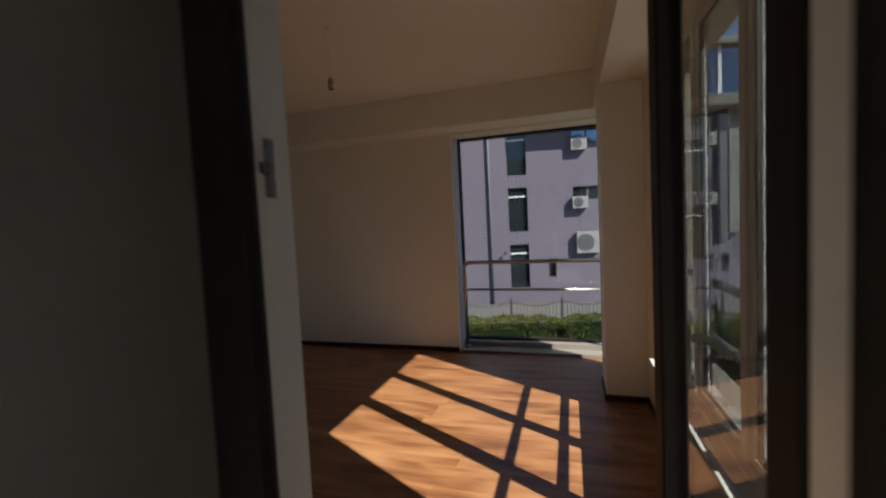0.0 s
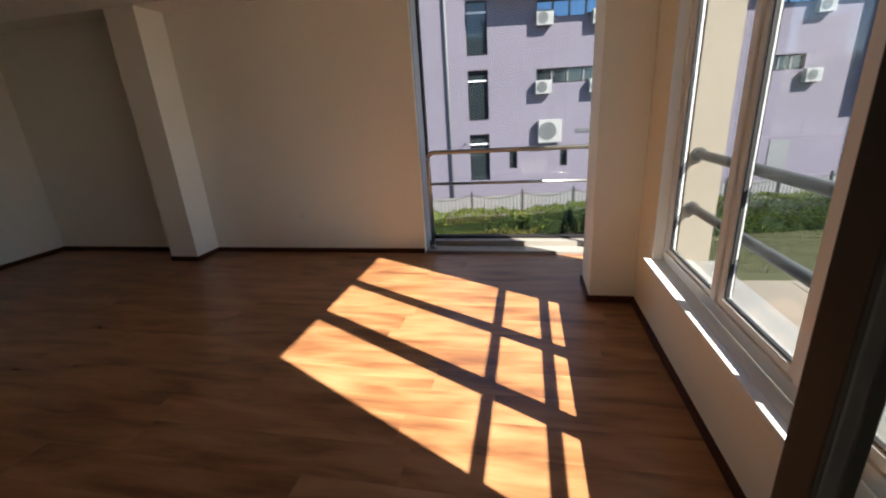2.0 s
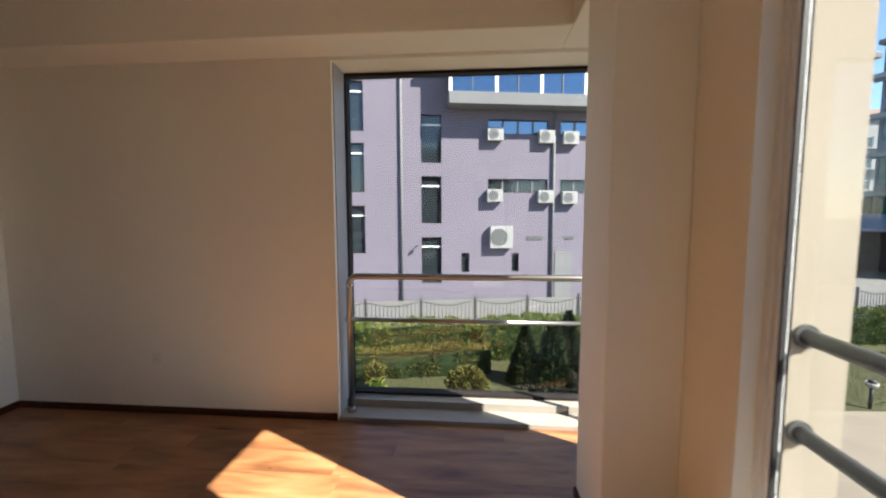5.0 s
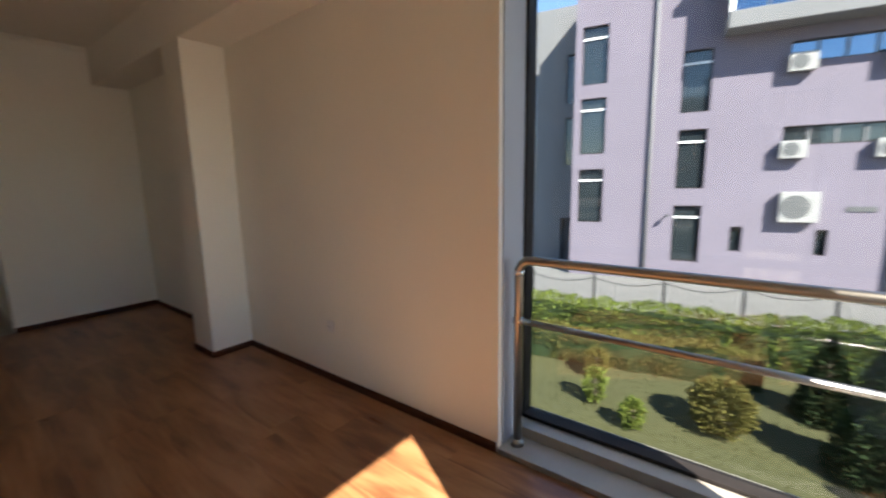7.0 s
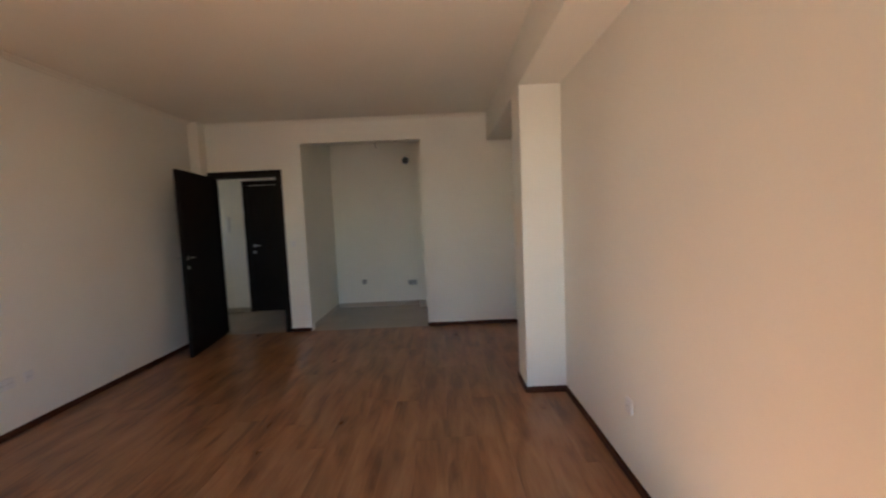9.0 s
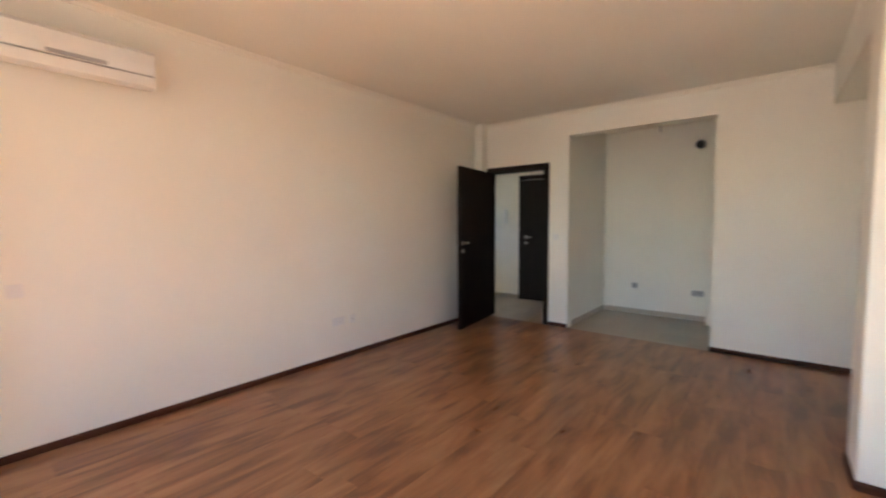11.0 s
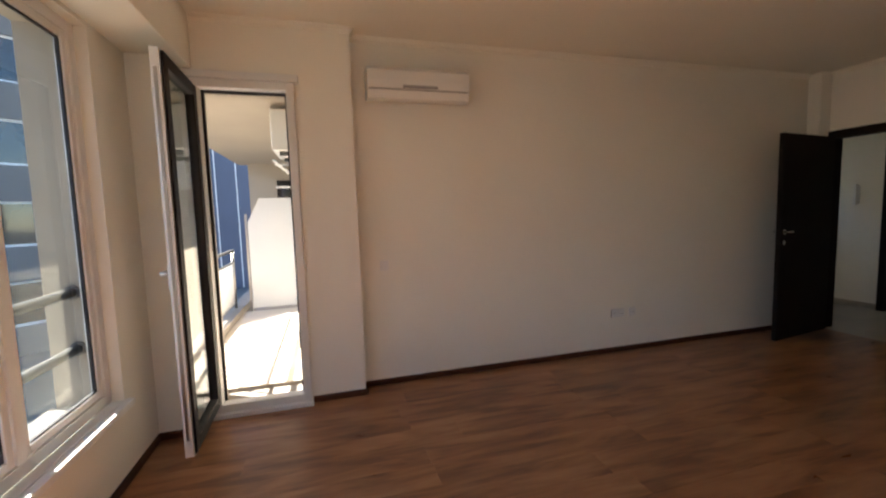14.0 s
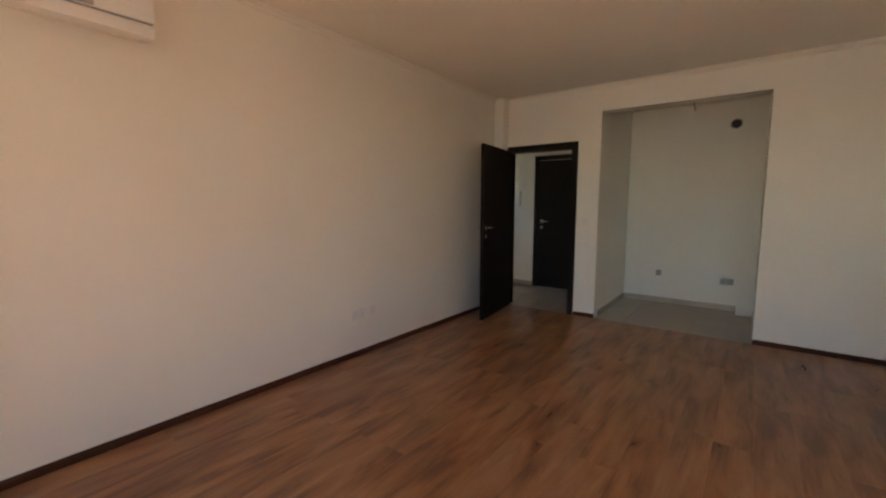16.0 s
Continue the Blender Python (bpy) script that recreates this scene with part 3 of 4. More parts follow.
def socket(x, y, z, way, twin=False, kind="socket", paint="plastic"):
    """A wall plate facing the way (0 north, 90 west, 180 south, 270 east)."""
    name = "light_switch" if kind == "switch" else "wall_socket"
    ob = thing(name, "white plastic light switch on the wall" if kind == "switch" else ("white plastic wall socket near the floor" if paint == "plastic" else "grey uncovered wall box in the kitchen niche"), "switch" if kind == "switch" else "socket",
               m=Matrix.Translation((x, y, z)) @ Matrix.Rotation(radians(way), 4, "Z"))
    for k in ((-0.0355, 0.0355) if twin else (0,)):
        part("plate", boxes((k - 0.035, 0, -0.04, k + 0.035, 0.011, 0.04), bevel=0.004), paint, ob)
        if kind == "switch":
            part("rocker", boxes((k - 0.024, 0.011, -0.026, k + 0.024, 0.016, 0.026), bevel=0.003), "plastic", ob)
        else:
            part("well", disc((k, 0.0112, 0), 0.0195, "y", 0.002), paint, ob)
            for s in (-0.0095, 0.0095):
                part("pin_hole", disc((k + s, 0.0133, 0), 0.003, "y", 0.0006, 10), "black", ob)
    return ob


socket(-1.70, NY, 0.35, 180)
socket(-2.43, AY, 0.335, 0, True)
socket(-2.60, AY, 0.335, 0)
socket(-0.20, AY, 0.94, 0, kind="switch")
socket(NX, 1.635, 0.37, 270, paint="plastic_grey")
socket(NX, 2.44, 0.33, 270, True, paint="plastic_grey")
socket(WX, 1.02, 1.12, 270, kind="switch")

intercom = thing("intercom_handset", "white plastic intercom handset on the hall wall", "intercom")
part("base", boxes((NX, -0.585, 1.30, NX + 0.025, -0.53, 1.54), bevel=0.006), "plastic", intercom)
part("handset", boxes((NX + 0.027, -0.575, 1.29, NX + 0.055, -0.54, 1.56), bevel=0.008), "plastic", intercom)

vent = thing("vent_opening", "round dark extractor duct opening in the niche wall", "vent")
part("duct", disc((NX, 2.418, 2.345), 0.05, "x", 0.025), "black", vent)
part("collar", tube([(NX + 0.012, 2.418 + 0.054 * math.cos(a), 2.345 + 0.054 * math.sin(a)) for a in [2 * math.pi * k / 24 for k in range(25)]], 0.009, 8), "plastic_grey", vent)
wire = thing("wire_stub", "short bare cable hanging from the niche ceiling", "cable")
part("cable", tube([(NX + 0.25, 1.97, 2.65), (NX + 0.25, 1.97, 2.58), (NX + 0.27, 1.99, 2.52)], 0.008, 8), "plastic_grey", wire)

bulb = thing("bulb_holder", "empty beige bulb holder hanging from the ceiling on a short cord", "lamp")
HX, HY, HZ = -0.695, 2.042, 2.305
part("ceiling_plate", disc((HX, HY, CZ - 0.012), 0.022, "z", 0.012), "plastic", bulb)
part("cord", tube([(HX, HY, CZ - 0.012), (HX + 0.002, HY + 0.002, CZ - 0.2), (HX, HY, HZ + 0.078)], 0.0016, 8), "plastic", bulb)
hold = part("holder", disc((HX, HY, HZ), 0.0185, "z", 0.055), "holder", bulb)
part("neck", disc((HX, HY, HZ + 0.0555), 0.0185, "z", 0.024, r2=0.006), "holder", bulb)
part("socket_mouth", disc((HX, HY, HZ - 0.0015), 0.0145, "z", 0.0014), "black", hold, "dark open mouth of the holder")

# ---- terrace ----
terrace = struct("terrace_slab", boxes((0.0, -6.5, -0.30, 1.65, -0.43, -0.035)), "grout", "concrete slab under the terrace tiles", "terrace")
# outer edge extended unseen to x 1.95 to keep sun off the door reveal
struct("terrace_ceiling", boxes((0.0, -6.5, 2.47, 1.95, -0.43, 2.70)), "render_cream", "cream rendered slab over the terrace", "ceiling")
struct("wall_terrace", boxes((0.0, -6.5, -0.3, 0.44, -0.43, 2.47)), "render_cream", "cream rendered terrace wall", "wall")
struct("wall_terrace_end", boxes((0.44, -6.5, -0.3, 1.75, -6.3, 2.47)), "render_cream", "cream rendered end wall of the next terrace", "wall")
# added skin over the reveal, coloured dark for the shade there
struct("reveal_shade_skin", boxes((0.40, -0.43, 0.0, 0.412, -0.077, 2.25), (0.30, -0.445, 0.0, 0.43, -0.431, 2.25)), "cladding", "thin skin on the door reveal, its shade put into the dark colour", "trim")
struct("terrace_kerb", boxes((1.45, -6.3, -0.034, 1.65, -0.435, 0.06)), "grout", "low rendered kerb under the railing", "kerb")
rail_t = thing("terrace_railing", "steel terrace railing with thin uprights", "railing")
part("handrail", tube([(1.55, -0.46, 0.89), (1.55, -3.33, 0.89)], 0.022), "grey_steel", rail_t)
part("lower_rail", tube([(1.55, -0.46, 0.72), (1.55, -3.33, 0.72)], 0.014), "grey_steel", rail_t)
part("bottom_rail", tube([(1.55, -0.46, 0.13), (1.55, -3.33, 0.13)], 0.014), "grey_steel", rail_t)
for k in range(3):
    y = -0.5 - k * 1.4
    part("post", tube([(1.55, y, 0.055), (1.55, y, 0.87)], 0.02), "steel", rail_t)
for k in range(27):
    y = -0.56 - k * 0.101
    part("upright", tube([(1.55, y, 0.13), (1.55, y, 0.72)], 0.013, 8), "screen_white", rail_t)
screen = thing("terrace_screen", "white opaque divider panel between two terraces", "divider")
part("panel", prism([(0.47, 0.02), (1.335, 0.02), (1.335, 1.29), (1.165, 1.636), (0.47, 1.636)], "y", -3.40, -3.385), "screen_white", screen)
part("post", boxes((1.345, -3.415, -0.03, 1.375, -3.385, 1.41)), "steel", screen)
nd = thing("door_4", "dark framed door of the neighbouring terrace", "door", kind="structure")
part("frame", frame_bars(0.50, 1.20, 0.0, 2.12, 0.08, -6.298, -6.25, axis="y"), "pvc_dark", nd)
part("pane", boxes((0.58, -6.29, 0.08, 1.12, -6.27, 2.04)), "dark_glass", nd)


def outdoor_unit(m, w=0.78, h=0.54, d=0.28, label="white outdoor air conditioner unit on wall brackets", group="outdoor units on the facade", paint="casing"):
    """A condenser; in its own place it hangs on a wall at +y, the fan faces -y."""
    ob = thing("outdoor_unit", label, "air conditioner", group, m)
    part("casing", boxes((-w / 2, -d - 0.06, -h / 2, w / 2, -0.06, h / 2), bevel=0.012), paint, ob)
    cx = -w * 0.12
    part("fan_well", disc((cx, -d - 0.064, 0), h * 0.40, "y", 0.0035, 24), "grey_steel", ob, "dark round fan opening")
    for r in (0.40, 0.26, 0.12):
        part("grille_ring", tube([(cx + r * h * math.cos(a), -d - 0.068, r * h * math.sin(a)) for a in [2 * math.pi * k / 20 for k in range(21)]], 0.006, 6), paint, ob)
    part("service_cover", boxes((w * 0.32, -d - 0.066, -h * 0.4, w * 0.46, -d - 0.061, h * 0.4)), paint, ob)
    for s in (-1, 1):
        part("bracket", boxes((s * w * 0.33 - 0.02, -d, -h / 2 - 0.04, s * w * 0.33 + 0.02, 0, -h / 2 - 0.002)), "grey_steel", ob)
    return ob


outdoor_unit(Matrix.Translation((0.44, -1.65, 2.22)) @ Matrix.Rotation(radians(90), 4, "Z"), 0.74, 0.40, 0.21, label="white outdoor air conditioner unit on the terrace wall", group="outdoor units on the terrace", paint="plastic")

rack = thing("drying_rack", "white slatted clothes rack on the terrace wall under the unit", "rack")
for z in (1.99, 1.72):
    part("bracket", boxes((0.441, -2.32, z - 0.012, 0.80, -2.30, z + 0.012)), "plastic", rack)
for k in range(6):
    part("slat", boxes((0.47 + 0.052 * k, -2.33, 1.735 + 0.046 * k, 0.50 + 0.052 * k, -1.70, 1.747 + 0.046 * k), bevel=0.003), "plastic", rack)
part("wall_bar", boxes((0.441, -2.34, 1.70, 0.466, -1.68, 2.02)), "plastic", rack)

# ---- outside: ground and garden, turned with the street ----
GZ = -3.0
S = Matrix.Rotation(radians(11), 4, "Z")      # street axes


def street(x, y, z=0.0):
    return S @ Vector((x, y, z))


ground = struct("ground", boxes((-300, -300, GZ - 0.5, 300, 300, GZ - 0.06)), "asphalt", "pale asphalt ground reaching the horizon", "ground")
lawn = struct("lawn", prism([(-14, 4.6), (4.4, 4.6), (4.4, 10.5), (24, 11.6), (24, 17.5), (-14, 13.6)], "z", GZ - 0.058, GZ), "grass", "dry green lawn", "lawn")


def at_street(ob, x, y, z):
    ob.matrix_basis = S @ Matrix.Translation((x, y, z))
    return ob


def leaves(n, place, size, up=0.3):
    """Many small pointed leaf blades; place() gives a point and its outward way."""
    vs, fs = [], []
    for _ in range(n):
        p, o = place()
        d = (o + Vector((random.gauss(0, 0.6), random.gauss(0, 0.6), random.gauss(up, 0.6)))).normalized()
        s = d.cross(Vector((random.gauss(0, 1), random.gauss(0, 1), random.gauss(0, 1)))).normalized()
        L = size * random.uniform(0.6, 1.3)
        w = L * 0.42
        k = len(vs)
        nrm = d.cross(s) * L * 0.12
        vs += [p, p + d * L * 0.5 + s * w * 0.5 + nrm, p + d * L, p + d * L * 0.5 - s * w * 0.5 + nrm]
        fs.append((k, k + 1, k + 2, k + 3))
    return vs, fs


def leaf_mesh(name, vf, material):
    me = bpy.data.meshes.new(name)
    me.from_pydata([tuple(v) for v in vf[0]], [], vf[1])
    me.materials.append(M[material])
    return me


def hedge(label, x0, x1, y0, depth, h, n, material, size=0.12):
    random.seed(int(x0 * 7 + y0 * 13 + n))
    def place():
        x, y, z = random.uniform(x0, x1), random.uniform(0, depth), random.uniform(0.02, 1)
        side = random.random()
        lump = 1 + 0.14 * noise.noise(Vector((x * 1.1, y0, 3.3))) + 0.10 * noise.noise(Vector((x * 3.1, y0, 7.1)))
        if side < 0.45:
            y, o = random.uniform(0, 0.12), Vector((0, -1, 0.4))
        elif side < 0.85:
            z, o = random.uniform(0.93, 1.0), Vector((0, -0.2, 1))
        else:
            o = Vector((0, -0.5, 0.5))
        y += 0.18 * noise.noise(Vector((x * 1.7, z * 2.0, 1.0)))
        return Vector((x, y0 + y, GZ + z * h * lump)), o
    ob = tagged(new("hedge", leaf_mesh("hedge", leaves(n, place, size), material)), label, "hedge", kind="stuff")
    ob.matrix_basis = S
    # dark inner sheet: the shade between the leaves, put into its colour
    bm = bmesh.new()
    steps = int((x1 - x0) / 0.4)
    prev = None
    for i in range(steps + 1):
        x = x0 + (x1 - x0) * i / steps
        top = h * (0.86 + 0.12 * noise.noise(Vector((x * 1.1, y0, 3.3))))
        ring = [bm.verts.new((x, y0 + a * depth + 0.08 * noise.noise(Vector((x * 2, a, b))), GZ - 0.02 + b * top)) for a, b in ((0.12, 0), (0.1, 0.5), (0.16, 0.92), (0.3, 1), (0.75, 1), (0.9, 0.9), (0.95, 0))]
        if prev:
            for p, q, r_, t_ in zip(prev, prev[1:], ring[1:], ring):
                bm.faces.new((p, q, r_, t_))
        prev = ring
    part("inner_shade", bm, "leaf_dark", ob, "dark sheet standing in for the shaded inside of the hedge")
    return ob


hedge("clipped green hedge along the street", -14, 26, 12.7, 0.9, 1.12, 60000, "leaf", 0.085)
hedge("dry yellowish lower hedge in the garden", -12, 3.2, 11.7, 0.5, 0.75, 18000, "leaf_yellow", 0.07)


def shrub(name, label, x, y, r, h, n, material, cone=False, size=0.09):
    random.seed(int(x * 31 + y * 17 + n))
    ob = thing(name, label, "shrub", m=S @ Matrix.Translation((x, y, GZ)))
    part("trunk", tube([(0, 0, -0.02), (0.02, 0.01, h * 0.3), (0, 0, h * 0.75)], 0.03, 8), "bark", ob)
    for k in range(5):
        a = k * 2.4
        part("limb", tube([(0, 0, h * (0.15 + 0.1 * k)), (r * 0.6 * math.cos(a) * (1 - 0.13 * k), r * 0.6 * math.sin(a) * (1 - 0.13 * k), h * (0.3 + 0.1 * k))], 0.012, 6), "bark", ob)
    def place():
        z = random.random() ** (1.4 if cone else 0.9)
        a = random.uniform(0, 2 * math.pi)
        rr = r * ((1 - z) ** 0.8 if cone else math.sqrt(max(0.02, 1 - (1.9 * z - 0.9) ** 2))) * random.uniform(0.55, 1.05)
        rr *= 1 + 0.3 * noise.noise(Vector((math.cos(a) * 2, math.sin(a) * 2, z * 3 + x)))
        return Vector((rr * math.cos(a), rr * math.sin(a), 0.03 + z * h)), Vector((math.cos(a), math.sin(a), 0.5 if not cone else 0.9))
    crown = new("crown", leaf_mesh("crown", leaves(n, place, size), material))
    crown.parent = ob
    return ob


def inv(x, y):
    p = S.inverted() @ Vector((x, y, 0))
    return p.x, p.y


for nm, lab, x, y, r, h, n, m_, c in [
    ("bush", "round yellow-green bush on the lawn", 0.32, 10.2, 0.46, 0.85, 3400, "leaf_yellow", False),
    ("conifer", "dark green conifer shrub on the lawn", 2.15, 10.0, 0.55, 2.0, 8000, "leaf_dark", True),
    ("conifer", "dark green conifer shrub on the lawn", 1.75, 11.6, 0.45, 1.5, 5000, "leaf_dark", True),
    ("conifer", "small dark conifer on the lawn", 2.85, 9.6, 0.42, 1.3, 4800, "leaf_dark", True),
    ("conifer", "dark green conifer shrub on the lawn", 2.75, 11.3, 0.55, 1.9, 7500, "leaf_dark", True),
    ("conifer", "tall dark conifer beside the lawn", 3.5, 9.3, 0.5, 2.1, 6000, "leaf_dark", True),
    ("conifer", "tall dark conifer beside the lawn", 3.9, 10.3, 0.5, 2.2, 6000, "leaf_dark", True),
    ("conifer", "tall dark conifer beside the lawn", 3.7, 8.4, 0.45, 1.9, 5000, "leaf_dark", True),
    ("bush", "small yellow-green bush on the lawn", -2.0, 11.0, 0.22, 0.6, 900, "leaf_yellow", False),
    ("bush", "small green bush near the wall", -0.9, 9.4, 0.17, 0.5, 700, "leaf", False),
    ("bush", "small green bush near the wall", -1.7, 9.9, 0.18, 0.65, 700, "leaf", False),
]:
    shrub(nm, lab, *inv(x, y), r, h, n, m_, c)

def tuft():
    x, y = random.uniform(-9, 4.3), random.uniform(6.0, 13.0)
    if random.random() < 0.45:
        x, y = random.uniform(4.3, 16), random.uniform(11.0, 15.0)
    return Vector((x, y, GZ - 0.01)), Vector((0, 0, 1.6))


random.seed(77)
tagged(new("grass", leaf_mesh("grass", leaves(60000, tuft, 0.032, 0.8), "grass_blade")), "short dry grass blades on the lawn", "grass", kind="stuff")

# fence between hedge and street
FY = 15.2
fence = thing("street_fence", "black iron fence with pointed pickets and drooping rails", "fence", m=S)
fz = GZ - 0.05
for k in range(19):
    x = -8 + k * 1.9
    part("post", boxes((x - 0.03, FY - 0.03, fz, x + 0.03, FY + 0.03, fz + 1.5)), "iron", fence)
    if k < 18:
        part("bottom_rail", boxes((x + 0.03, FY - 0.012, fz + 0.16, x + 1.87, FY + 0.012, fz + 0.19)), "iron", fence)
        part("top_rail", tube([(x + 0.03 + 1.84 * j / 8, FY, fz + 1.35 - 0.16 * math.sin(math.pi * j / 8)) for j in range(9)], 0.014, 6), "iron", fence)
bm = bmesh.new()
for k in range(19 * 14):
    x = -8 + (k + 0.5) * 1.9 / 14
    j = ((x + 8) % 1.9) / 1.9
    tube([(x, FY, fz + 0.1), (x, FY, fz + 1.42 - 0.16 * math.sin(math.pi * j))], 0.013, 4, bm)
tagged(part("pickets", bm, "iron", fence), kind="stuff")
walkway = struct("pavement", boxes((-40, 14.75, GZ - 0.1, 60, 21.55, GZ - 0.02)), "kerb", "pale concrete pavement beside the lilac building", "pavement")
walkway.matrix_basis = S
kerb = struct("kerb_street", boxes((-40, 14.6, GZ - 0.1, 60, 14.75, GZ + 0.06)), "kerb", "pale concrete kerb along the street", "kerb")
kerb.matrix_basis = S

# ---- lilac building across the street ----
BM = S @ Matrix.Translation((0.19, 21.62, -0.28))     # x along the facade, y away from us
bld = thing("lilac_building", "lilac rendered office building with dark windows and glazed top floor", "building", m=BM)
BZ0, BZT = -3.3, 9.6
U0, U1 = -2.4, 20.9
holes = [(-2.12, -1.07, z, z + 2.35) for z in (5.58, 2.66, -0.35)] + [(1.70, 2.70, z, z + 2.33) for z in (4.1, 1.12, -1.9)]
holes += [(5.03, 8.16, 5.55, 6.27), (8.79, 11.92, 5.53, 6.27), (5.05, 8.15, 2.66, 3.34), (8.79, 11.92, 2.62, 3.32), (15.6, 18.0, 2.6, 3.3), (15.6, 18.0, 5.5, 6.25)]
holes += [(3.71, 4.11, -1.37, -0.38), (6.32, 6.69, -1.38, -0.42), (11.55, 11.88, -1.38, -0.42), (12.29, 12.65, -1.38, -0.42)]


def pierced(x0, x1, z0, z1, holes, y0, y1):
    """A wall with rectangular holes right through it."""
    bm = bmesh.new()
    xs = sorted({x0, x1, *[h[0] for h in holes], *[h[1] for h in holes]})
    for a, b in zip(xs, xs[1:]):
        cuts = sorted((h[2], h[3]) for h in holes if h[0] < (a + b) / 2 < h[1])
        z = z0
        for c, d in cuts + [(z1, z1)]:
            if c > z + 1e-4:
                box(bm, a, y0, z, b, y1, c)
            z = d
    return bm


part("facade_wall", pierced(U0, U1, BZ0, BZT, holes, 0, 0.3), "render_lilac", bld)
part("core", boxes((U0 + 0.01, 0.6, BZ0, U1 + 2.8, 14, BZT)), "render_lilac", bld)
part("side_wall", boxes((U0 - 1.2, 3.0, BZ0, U0, 14.0, BZT + 0.4)), "render_grey", bld, "grey side wing")
for x0, x1, z0, z1 in holes:
    w = part("window", frame_bars(x0, x1, z0, z1, 0.05, 0.14, 0.2, axis="y"), "pvc_dark", bld)
    top = (x1 - x0) > 2 and z0 > 5
    part("pane", boxes((x0 + 0.05, 0.17, z0 + 0.05, x1 - 0.05, 0.18, z1 - 0.05)), "mirror_glass" if top else "dark_glass", w)
    if x1 - x0 > 2:
        for k in (1, 2, 3):
            x = x0 + (x1 - x0) * k / 4
            part("mullion", boxes((x - 0.04, 0.12, z0 + 0.05, x + 0.04, 0.165, z1 - 0.05)), "render_grey", w, "pale mullion")
    elif z1 - z0 > 2:
        part("transom", boxes((x0 + 0.02, 0.10, z1 - 0.52, x1 - 0.02, 0.165, z1 - 0.44)), "pvc", w, "white transom")
# glazed top storey, standing proud of the facade
G0, G1 = 2.95, 24.5
part("ledge", boxes((G0, -1.1, 6.72, G1, 0.0, 7.28), bevel=0.03), "render_grey", bld, "pale grey ledge")
part("roof", boxes((G0 - 0.15, -1.35, 9.45, G1 + 0.6, 2.0, 9.75), bevel=0.03), "grey_steel", bld, "flat dark canopy roof")
part("glazing", boxes((G0 + 0.05, -1.0, 7.28, G1 - 0.05, -0.98, 9.45)), "mirror_glass", bld, "mirrored glazing")
k = 0
x = G0
while x < G1:
    part("glazing_post", boxes((x, -1.06, 7.28, x + (0.16 if k % 2 == 0 else 0.05), -1.002, 9.45)), "pvc" if k % 2 == 0 else "grey_steel", bld)
    x += 1.09
    k += 1
for x in (0.72, 8.42):
    part("rain_pipe", tube([(x, -0.1, -3.1), (x, -0.1, 9.3 if x < 2 else 6.7)], 0.06, 10), "render_grey", bld, "grey rain pipe")
part("dark_duct", boxes((12.15, -0.25, 0.3, 12.5, -0.002, 6.5)), "grey_steel", bld, "grey duct down the facade")
part("white_duct", boxes((12.55, -0.32, 0.6, 13.1, -0.002, 6.7), bevel=0.03), "render_white", bld, "white duct down the facade")
part("door", boxes((8.6, -0.03, -2.98, 9.55, -0.002, -0.36)), "render_grey", bld, "pale grey steel door")
part("door", boxes((17.0, -0.03, -2.98, 18.0, -0.002, -0.70)), "render_grey", bld, "pale grey steel door")
part("vent_grille", boxes((7.1, -0.03, 0.26, 7.9, -0.002, 0.44)), "grey_steel", bld)
part("vent_grille", boxes((9.1, -0.03, 0.26, 9.6, -0.002, 0.44)), "grey_steel", bld)
part("tower", boxes((20.9, -0.6, 1.0, 23.8, 0.6, 6.72)), "render_white", bld, "white rendered bay")
for x in (21.6, 22.9):
    part("tower_column", boxes((x - 0.22, -0.5, BZ0, x + 0.22, -0.1, 1.0)), "render_lilac", bld)
for x, z in [(5.35, 5.5), (7.96, 5.42), (9.22, 5.38), (11.58, 5.29), (5.35, 2.5), (7.96, 2.45), (9.22, 2.4), (11.58, 2.34), (18.3, 5.3), (18.3, 2.3)]:
    outdoor_unit(BM @ Matrix.Translation((x, 0, z)), 0.78, 0.62)
outdoor_unit(BM @ Matrix.Translation((5.7, 0, 0.42)), 1.15, 1.1, label="large white outdoor air conditioner unit on the facade")
wl = thing("wall_lamp", "small dark lamp on the facade beside a window", "lamp", m=BM)
part("arm", tube([(1.45, 0.0, 0.0), (1.45, -0.2, 0.05)], 0.02, 8), "iron", wl)
part("shade", disc((1.45, -0.26, -0.02), 0.1, "z", 0.1, 12, 0.05), "iron", wl)

# ---- paved court, lamp, awning and distant buildings on the east side ----
court = struct("paved_court", prism([(4.4, -12), (60, -12), (60, 13.5), (24, 11.6), (4.4, 10.5)], "z", GZ - 0.058, GZ - 0.02), "paving", "pale paved court in front of the lawn", "pavement")


